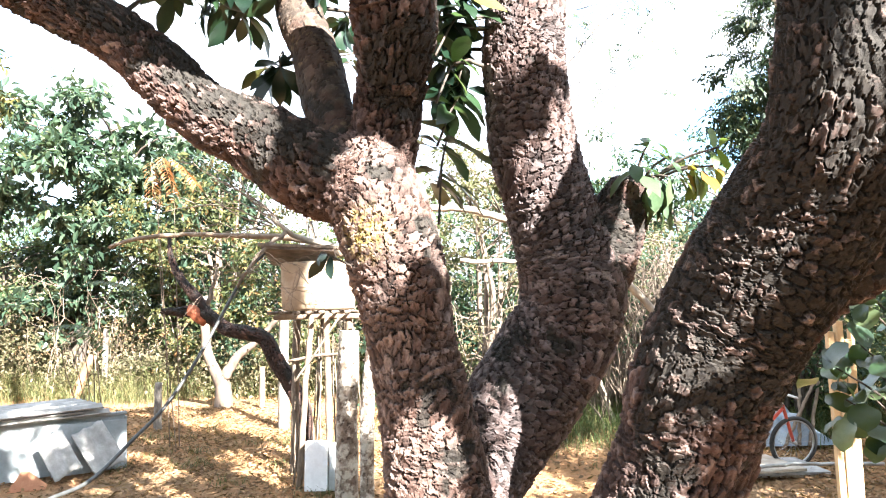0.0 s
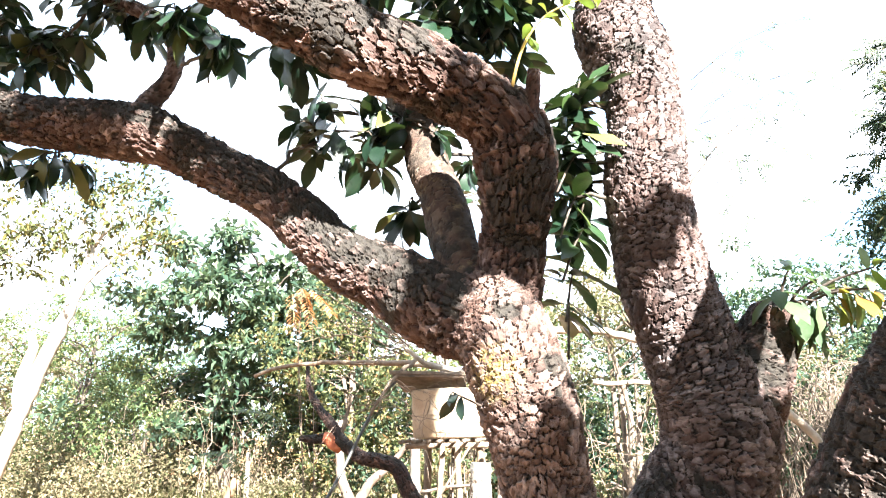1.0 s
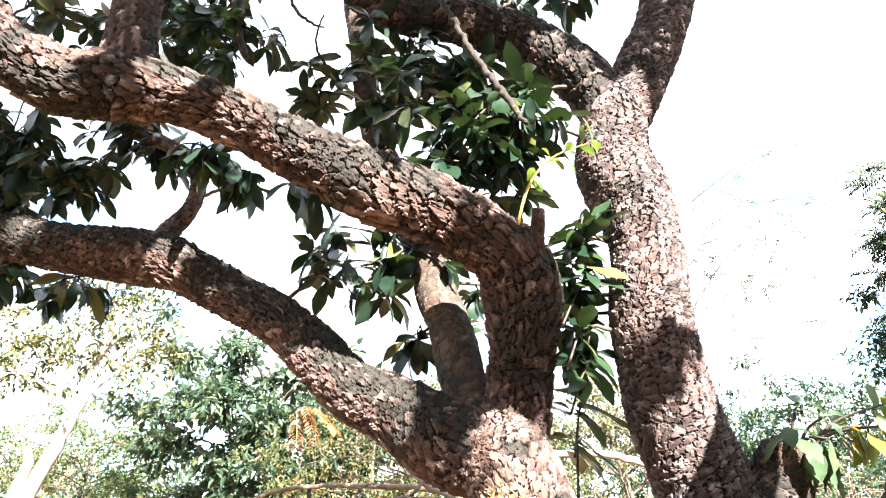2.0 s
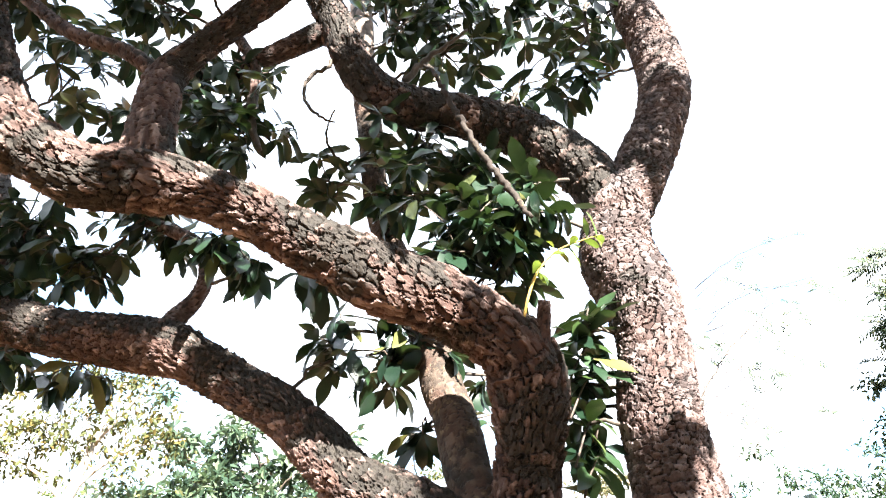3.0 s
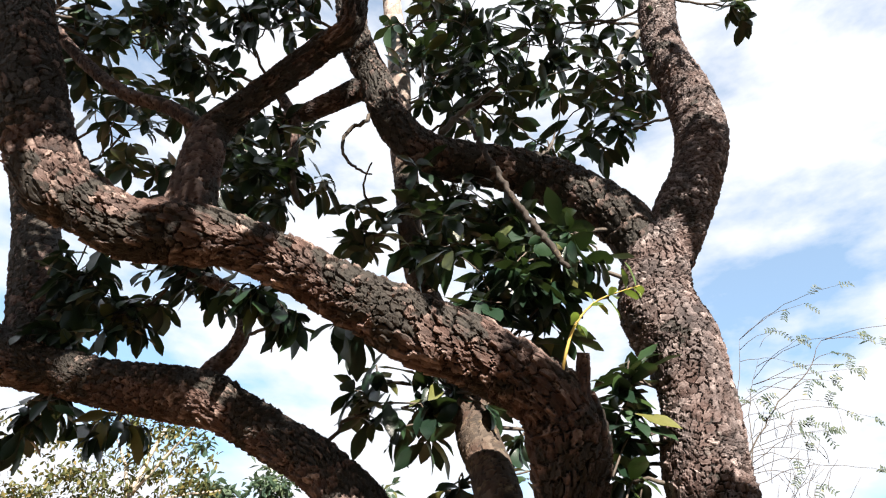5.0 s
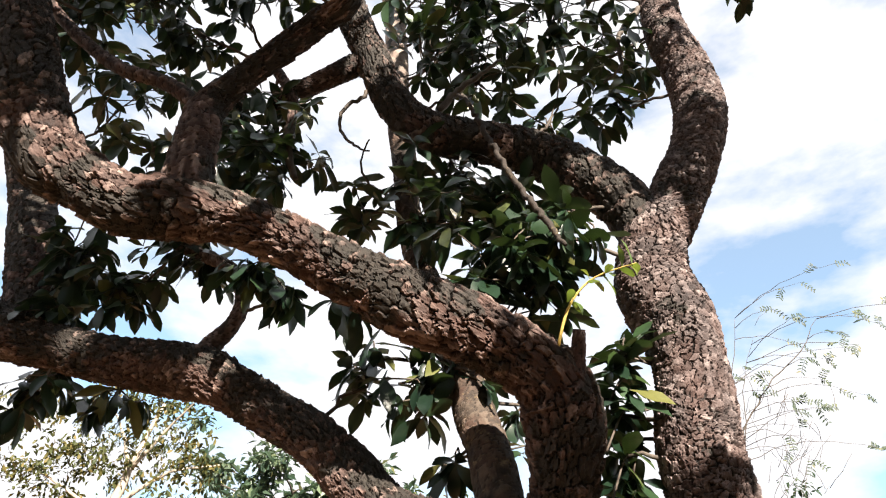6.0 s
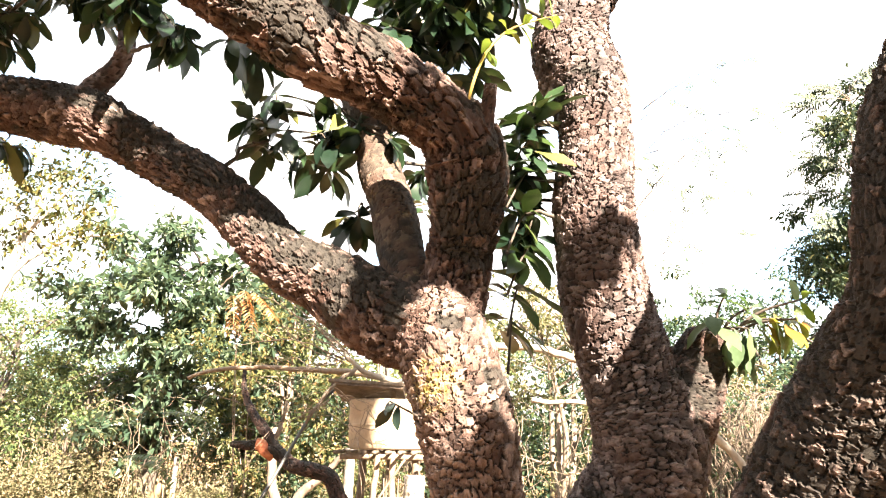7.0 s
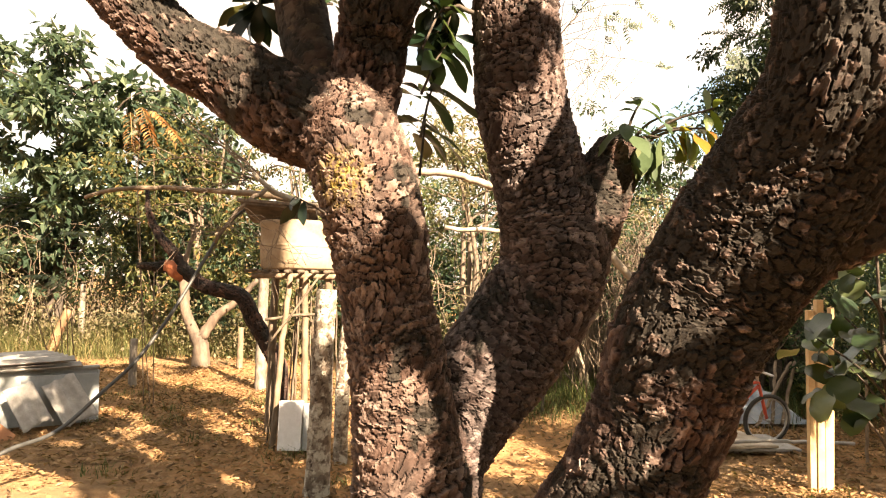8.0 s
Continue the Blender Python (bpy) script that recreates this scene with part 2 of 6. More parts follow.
M_STEEL = plain_material("dull_steel", (0.28, 0.28, 0.28), (0.50, 0.50, 0.50), 0.4, 12.0, 0.9, 0.1)
M_REDPAINT = plain_material("red_paint", (0.36, 0.04, 0.02), (0.55, 0.09, 0.05), 0.4, 15.0, 0, 0.05)
M_TARP = plain_material("blue_white_tarpaulin", (0.12, 0.17, 0.23), (0.36, 0.40, 0.44), 0.5, 6.0)
M_CUT = plain_material("red_cut_wood", (0.22, 0.06, 0.03), (0.48, 0.17, 0.08), 0.8, 20.0)
M_BRICK = plain_material("clay_block", (0.36, 0.15, 0.08), (0.50, 0.25, 0.14), 0.85, 12.0)


# ---- mesh helpers ----
def mesh_from(name, verts, faces, smooth=True, attrs=None):
    """A mesh of quads or triangles (an array n x 4 or n x 3)."""
    verts, faces = np.asarray(verts, dtype=np.float32), np.asarray(faces, dtype=np.int32)
    k = faces.shape[1]
    me = bpy.data.meshes.new(name)
    me.vertices.add(len(verts))
    me.vertices.foreach_set("co", verts.ravel())
    me.loops.add(faces.size)
    me.loops.foreach_set("vertex_index", faces.ravel())
    me.polygons.add(len(faces))
    me.polygons.foreach_set("loop_start", np.arange(0, faces.size, k, dtype=np.int32))
    me.polygons.foreach_set("use_smooth", np.full(len(faces), smooth))
    for key, values in (attrs or {}).items():
        a = me.attributes.new(key, "FLOAT", "POINT")
        a.data.foreach_set("value", np.asarray(values, dtype=np.float32).ravel())
    me.update(calc_edges=True)
    return me


def mesh_part(name, me, material, parent, label="", kind=""):
    ob = new(name, me)
    if not me.materials:
        me.materials.append(material)
    ob.parent = parent
    return tagged(ob, label, "", "", kind)


def part(name, bm, material, parent, label="", smooth=False):
    """One bmesh as one mesh object under a thing or a part."""
    me = bpy.data.meshes.new(name)
    bmesh.ops.recalc_face_normals(bm, faces=bm.faces)
    bm.to_mesh(me)
    bm.free()
    for p in me.polygons:
        p.use_smooth = smooth
    return mesh_part(name, me, material, parent, label)


def thing(name, label, category, at=(0, 0, 0), group="", kind=""):
    ob = new(name)
    ob.empty_display_size = 0.1
    ob.location = at
    return tagged(ob, label, category, group, kind)


def box(bm, size, m=None, bevel=0.0):
    r = bmesh.ops.create_cube(bm, size=1.0, matrix=(m or Matrix()) @ Matrix.Diagonal((*size, 1)))
    if bevel:
        edges = list({e for v in r["verts"] for e in v.link_edges})
        bmesh.ops.bevel(bm, geom=edges, offset=bevel, segments=2, affect="EDGES", profile=0.6)
    return bm


def curve_points(pts, step):
    """Catmull-Rom through rows of x, y, z, r, at even steps."""
    p = np.asarray(pts, dtype=float)
    p = np.vstack([2 * p[0] - p[1], p, 2 * p[-1] - p[-2]])
    out = []
    for i in range(1, len(p) - 2):
        n = max(2, int(np.linalg.norm(p[i + 1, :3] - p[i, :3]) / step))
        t = np.linspace(0, 1, n, endpoint=False)[:, None]
        a, b, c, d = p[i - 1], p[i], p[i + 1], p[i + 2]
        out.append(0.5 * (2 * b + (c - a) * t + (2 * a - 5 * b + 4 * c - d) * t ** 2 + (3 * b - a - 3 * c + d) * t ** 3))
    out = np.vstack(out + [p[-2][None]])
    if len(out) > 8:          # ease the kinks of the control rows
        for _ in range(max(2, int(0.05 / step))):
            out[1:-1] = 0.25 * out[:-2] + 0.5 * out[1:-1] + 0.25 * out[2:]
    return out


def axes_along(c):
    """Tangents and two normals along a curve, carried without twist."""
    t = np.gradient(c[:, :3], axis=0)
    t /= np.linalg.norm(t, axis=1)[:, None]
    n = np.zeros_like(t)
    v = np.cross(t[0], (0.3, 0.9, 0.2))
    for i in range(len(t)):
        v = v - t[i] * np.dot(v, t[i])
        v /= np.linalg.norm(v)
        n[i] = v
    return t, n, np.cross(t, n)


def hash2(i, j, k):
    h = np.sin(i * 127.1 + j * 311.7 + k * 74.7) * 43758.5453
    return h - np.floor(h)


def value_noise(a, b, period, k):
    """Smooth noise on a strip that closes round after `period` cells."""
    i, j = np.floor(a), np.floor(b)
    fa, fb = a - i, b - j
    fa, fb = fa * fa * (3 - 2 * fa), fb * fb * (3 - 2 * fb)
    i0, i1 = np.mod(i, period), np.mod(i + 1, period)
    return (hash2(i0, j, k) * (1 - fa) + hash2(i1, j, k) * fa) * (1 - fb) + (hash2(i0, j + 1, k) * (1 - fa) + hash2(i1, j + 1, k) * fa) * fb


def cells(a, b, period, k):
    """Cell noise on a closed strip: distance to the gap, the cell's random number, and the offset from its middle."""
    i, j = np.floor(a), np.floor(b)
    f1, f2 = np.full(a.shape, 9.0), np.full(a.shape, 9.0)
    rnd, ox, oy = np.zeros(a.shape), np.zeros(a.shape), np.zeros(a.shape)
    for di in (-1, 0, 1):
        for dj in (-1, 0, 1):
            ci, cj = i + di, j + dj
            cm = np.mod(ci, period)
            px, py = ci + 0.12 + 0.76 * hash2(cm, cj, k), cj + 0.12 + 0.76 * hash2(cm, cj, k + 1)
            dx, dy = np.abs(a - px), np.abs(b - py)
            d = 0.55 * np.hypot(dx, dy) + 0.45 * np.maximum(dx, dy)
            near = d < f1
            f2 = np.where(near, f1, np.minimum(f2, d))
            rnd = np.where(near, hash2(cm, cj, k + 2), rnd)
            ox, oy = np.where(near, a - px, ox), np.where(near, b - py, oy)
            f1 = np.where(near, d, f1)
    return f2 - f1, rnd, ox, oy


def bark_tube(name, pts, step, seed, plate=(0.040, 0.046), depth=0.013, closed_end=False, shingle=1.0, flat=1.0, moss_shade=(0.5, 0.2)):
    """A limb with plated, fissured bark as real relief."""
    c = curve_points(pts, step)
    t, n, b = axes_along(c)
    length = np.concatenate([[0], np.cumsum(np.linalg.norm(np.diff(c[:, :3], axis=0), axis=1))])
    r = c[:, 3]
    rm = float(np.mean(r))
    nu = max(18, int(2 * math.pi * rm / step))
    u = np.arange(nu) / nu
    uu, vv = np.meshgrid(u, length)
    per = max(5, round(2 * math.pi * rm / plate[0]))
    per_w = max(2, per // 4)
    wl = plate[1] * 4
    a = uu * per + (value_noise(uu * per_w, vv / wl, per_w, seed + 3) - 0.5) * 2.2
    bb = vv / plate[1] + (value_noise(uu * per_w, vv / wl, per_w, seed + 9) - 0.5) * 2.2
    edge_a, edge_b = value_noise(a * 3, bb * 3, per * 3, seed + 13) - 0.5, value_noise(a * 3 + 0.5, bb * 3, per * 3, seed + 17) - 0.5
    chip_a, chip_b = value_noise(a * 8, bb * 8, per * 8, seed + 61) - 0.5, value_noise(a * 8 + 0.5, bb * 8, per * 8, seed + 67) - 0.5
    gap, tone, ox, oy = cells(a + 0.46 * edge_a + 0.07 * chip_a, bb + 0.46 * edge_b + 0.07 * chip_b, per, seed)
    wide = value_noise(uu * per_w * 2, vv / (plate[1] * 2), per_w * 2, seed + 33)
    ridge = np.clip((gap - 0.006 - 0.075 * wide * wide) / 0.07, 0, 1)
    gap2, tone2, ox2, oy2 = cells(a * 2 + 0.6 * edge_b + 0.1 * chip_b, bb * 1.7 + 0.6 * edge_a + 0.1 * chip_a, per * 2, seed + 20)
    ridge2 = np.clip((gap2 - 0.01) / 0.06, 0, 1)
    # plates lift at one edge, like shingles, and break into layers
    level = hash2(np.floor(tone * 997), 1.0, seed)
    saw = (0.5 + 0.8 * hash2(np.floor(tone * 983), 2.0, seed)) * np.where(hash2(np.floor(tone * 971), 6.0, seed) < 0.85, 1.0, -0.6) * oy
    saw = saw * shingle
    side = (hash2(np.floor(tone * 991), 4.0, seed) - 0.5) * ox * 1.2
    flake = (np.floor(tone2 * 3) / 2.0 - 0.5) * ridge2 + 0.8 * oy2 * (tone2 - 0.3)
    lump_p = max(2, per // 8)
    lump = value_noise(uu * lump_p, vv / 0.22, lump_p, seed + 40) - 0.5
    rough = value_noise(uu * per * 5, vv / (plate[1] / 5), per * 5, seed + 50) - 0.5
    rough2 = value_noise(uu * per * 2, vv / (plate[1] / 2), per * 2, seed + 57) - 0.5
    d = depth * (ridge * (0.64 + 0.42 * level + 0.75 * saw + 0.40 * side + 0.22 * flat * flake + 0.14 * flat * rough2) - 0.6 + 0.07 * rough - 0.20 * (1 - ridge2) * ridge) + 0.11 * rm * lump
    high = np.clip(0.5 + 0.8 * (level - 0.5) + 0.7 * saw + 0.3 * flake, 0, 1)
    taper = np.clip(length / 0.05, 0, 1)[:, None]
    rad = r[:, None] + d * (0.4 + 0.6 * taper)
    ang = uu * 2 * math.pi
    v = c[:, None, :3] + rad[..., None] * (np.cos(ang)[..., None] * n[:, None] + np.sin(ang)[..., None] * b[:, None])
    nv = len(c)
    # moss and painted shade: the share of the bark that they cover, and how far they lean to what faces up
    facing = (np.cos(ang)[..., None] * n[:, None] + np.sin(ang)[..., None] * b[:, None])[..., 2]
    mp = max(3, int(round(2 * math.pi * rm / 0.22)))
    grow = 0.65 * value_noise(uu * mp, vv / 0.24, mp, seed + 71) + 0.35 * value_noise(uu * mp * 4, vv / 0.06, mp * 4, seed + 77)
    # above a given height the cover thickens, painting shade on the upper limb
    grow = grow + 0.34 * np.clip((v[..., 2] - (moss_shade[2] if len(moss_shade) > 2 else 99.0)) / 0.5, 0, 1)
    moss_shade_at = np.clip((grow + moss_shade[1] * facing - (1.0 - moss_shade[0])) / 0.16, 0, 0.9) * np.clip(1.28 - 0.85 * high, 0, 1)
    moss_shade_at = moss_shade_at.ravel()
    i = np.arange(nv - 1)[:, None] * nu
    j, j2 = np.arange(nu)[None], (np.arange(nu)[None] + 1) % nu
    faces = np.stack([i + j, i + j2, i + nu + j2, i + nu + j], -1).reshape(-1, 4)
    verts = v.reshape(-1, 3)
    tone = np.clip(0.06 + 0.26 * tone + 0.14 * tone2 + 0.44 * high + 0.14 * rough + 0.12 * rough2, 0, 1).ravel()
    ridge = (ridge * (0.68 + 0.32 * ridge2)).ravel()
    if closed_end:
        verts = np.vstack([verts, c[-1, :3], c[-1, :3]])
        k = len(verts) - 2
        last = (nv - 1) * nu
        caps = np.stack([last + np.arange(nu), last + (np.arange(nu) + 1) % nu, np.full(nu, k), np.full(nu, k + 1)], -1)
        faces = np.vstack([faces, caps])
        tone, ridge, moss_shade_at = np.append(tone, [0.5, 0.5]), np.append(ridge, [0.5, 0.5]), np.append(moss_shade_at, [0.5, 0.5])
    return mesh_from(name, verts, faces, False, {"tone": tone, "ridge": ridge, "moss_shade": moss_shade_at})


class Soup:
    """Collects many small pieces and turns them into one mesh."""

    def __init__(self):
        self.v, self.f, self.n = [], [], 0

    def add(self, v, f):
        self.v.append(np.asarray(v, dtype=np.float32))
        self.f.append(np.asarray(f, dtype=np.int32) + self.n)
        self.n += len(v)

    def mesh(self, name, smooth=True):
        return mesh_from(name, np.vstack(self.v), np.vstack(self.f), smooth)


def tube_arrays(pts, sides=6, step=0.06, wob=0.0, rng=None):
    """Vertices and quads of a plain thin tube through rows of x, y, z, r, closed at both ends."""
    c = curve_points(pts, step)
    if wob and rng is not None:
        c[1:-1, :3] += rng.normal(0, wob, (len(c) - 2, 3))
    t, n, b = axes_along(c)
    ang = np.arange(sides) / sides * 2 * math.pi
    v = c[:, None, :3] + c[:, None, 3:4] * (np.cos(ang)[None, :, None] * n[:, None] + np.sin(ang)[None, :, None] * b[:, None])
    nv = len(c)
    i = np.arange(nv - 1)[:, None] * sides
    j, j2 = np.arange(sides)[None], (np.arange(sides)[None] + 1) % sides
    f = np.stack([i + j, i + j2, i + sides + j2, i + sides + j], -1).reshape(-1, 4)
    v = np.vstack([v.reshape(-1, 3), c[0, :3], c[-1, :3]])
    k, last = nv * sides, (nv - 1) * sides
    s0, s1 = np.arange(sides), (np.arange(sides) + 1) % sides
    s2 = (s0 + 2) % sides
    even = s0[::2]
    cap0 = np.stack([np.full(len(even), k), s2[even], s1[even], even], -1)
    cap1 = np.stack([np.full(len(even), k + 1), last + even, last + s1[even], last + s2[even]], -1)
    return v, np.vstack([f, cap0, cap1])


def tube_part(name, pts, material, parent, label="", sides=8, step=0.06, wob=0.0, seed=0):
    v, f = tube_arrays(pts, sides, step, wob, np.random.default_rng(abs(seed)))
    return mesh_part(name, mesh_from(name, v, f), material, parent, label)


def leaf_shape(length, width, fold, curl, rows=5, obovate=1.25):
    """A leaf along +x with a folded midrib, a bent blade and a short stalk: vertices and quads."""
    v, f = [], []
    for i in range(rows + 1):
        s = i / rows
        w = width * 0.5 * max(0.03, math.sin(math.pi * min(1, s ** obovate * 0.97 + 0.02)) ** 0.8)
        x = length * (s * (1 - 0.12 * curl * s))
        z = -curl * length * 0.45 * s * s
        wave = 0.06 * width * math.sin(s * 9.0)
        v += [(x, -w, z + fold * w + wave), (x, 0, z), (x, w, z + fold * w - wave)]
    for i in range(rows):
        k = 3 * i
        f += [(k, k + 3, k + 4, k + 1), (k + 1, k + 4, k + 5, k + 2)]
    return np.array(v), np.array(f)


# ---- ground ----
def ground_height(x, y):
    return 0.035 * np.sin(x * 0.9 + 1.3) * np.cos(y * 0.7) + 0.02 * np.sin(x * 2.3 + y * 1.9)


def make_ground():
    g = np.linspace(-1, 1, 221)
    ax = 14 * g + 1200 * np.sign(g) * np.abs(g) ** 9
    x, y = np.meshgrid(ax, ax + 6)
    z = ground_height(x, y) * np.exp(-(np.hypot(x, y - 6) / 30) ** 2)
    k = len(g)
    i, j = np.meshgrid(np.arange(k - 1), np.arange(k - 1), indexing="ij")
    a = (i * k + j).ravel()
    me = mesh_from("ground", np.stack([x.ravel(), y.ravel(), z.ravel()], -1), np.stack([a, a + 1, a + k + 1, a + k], -1))
    me.materials.append(M_GROUND)
    tagged(new("ground", me), "red-brown bare soil strewn with dry leaves", "ground", "", "structure")


make_ground()

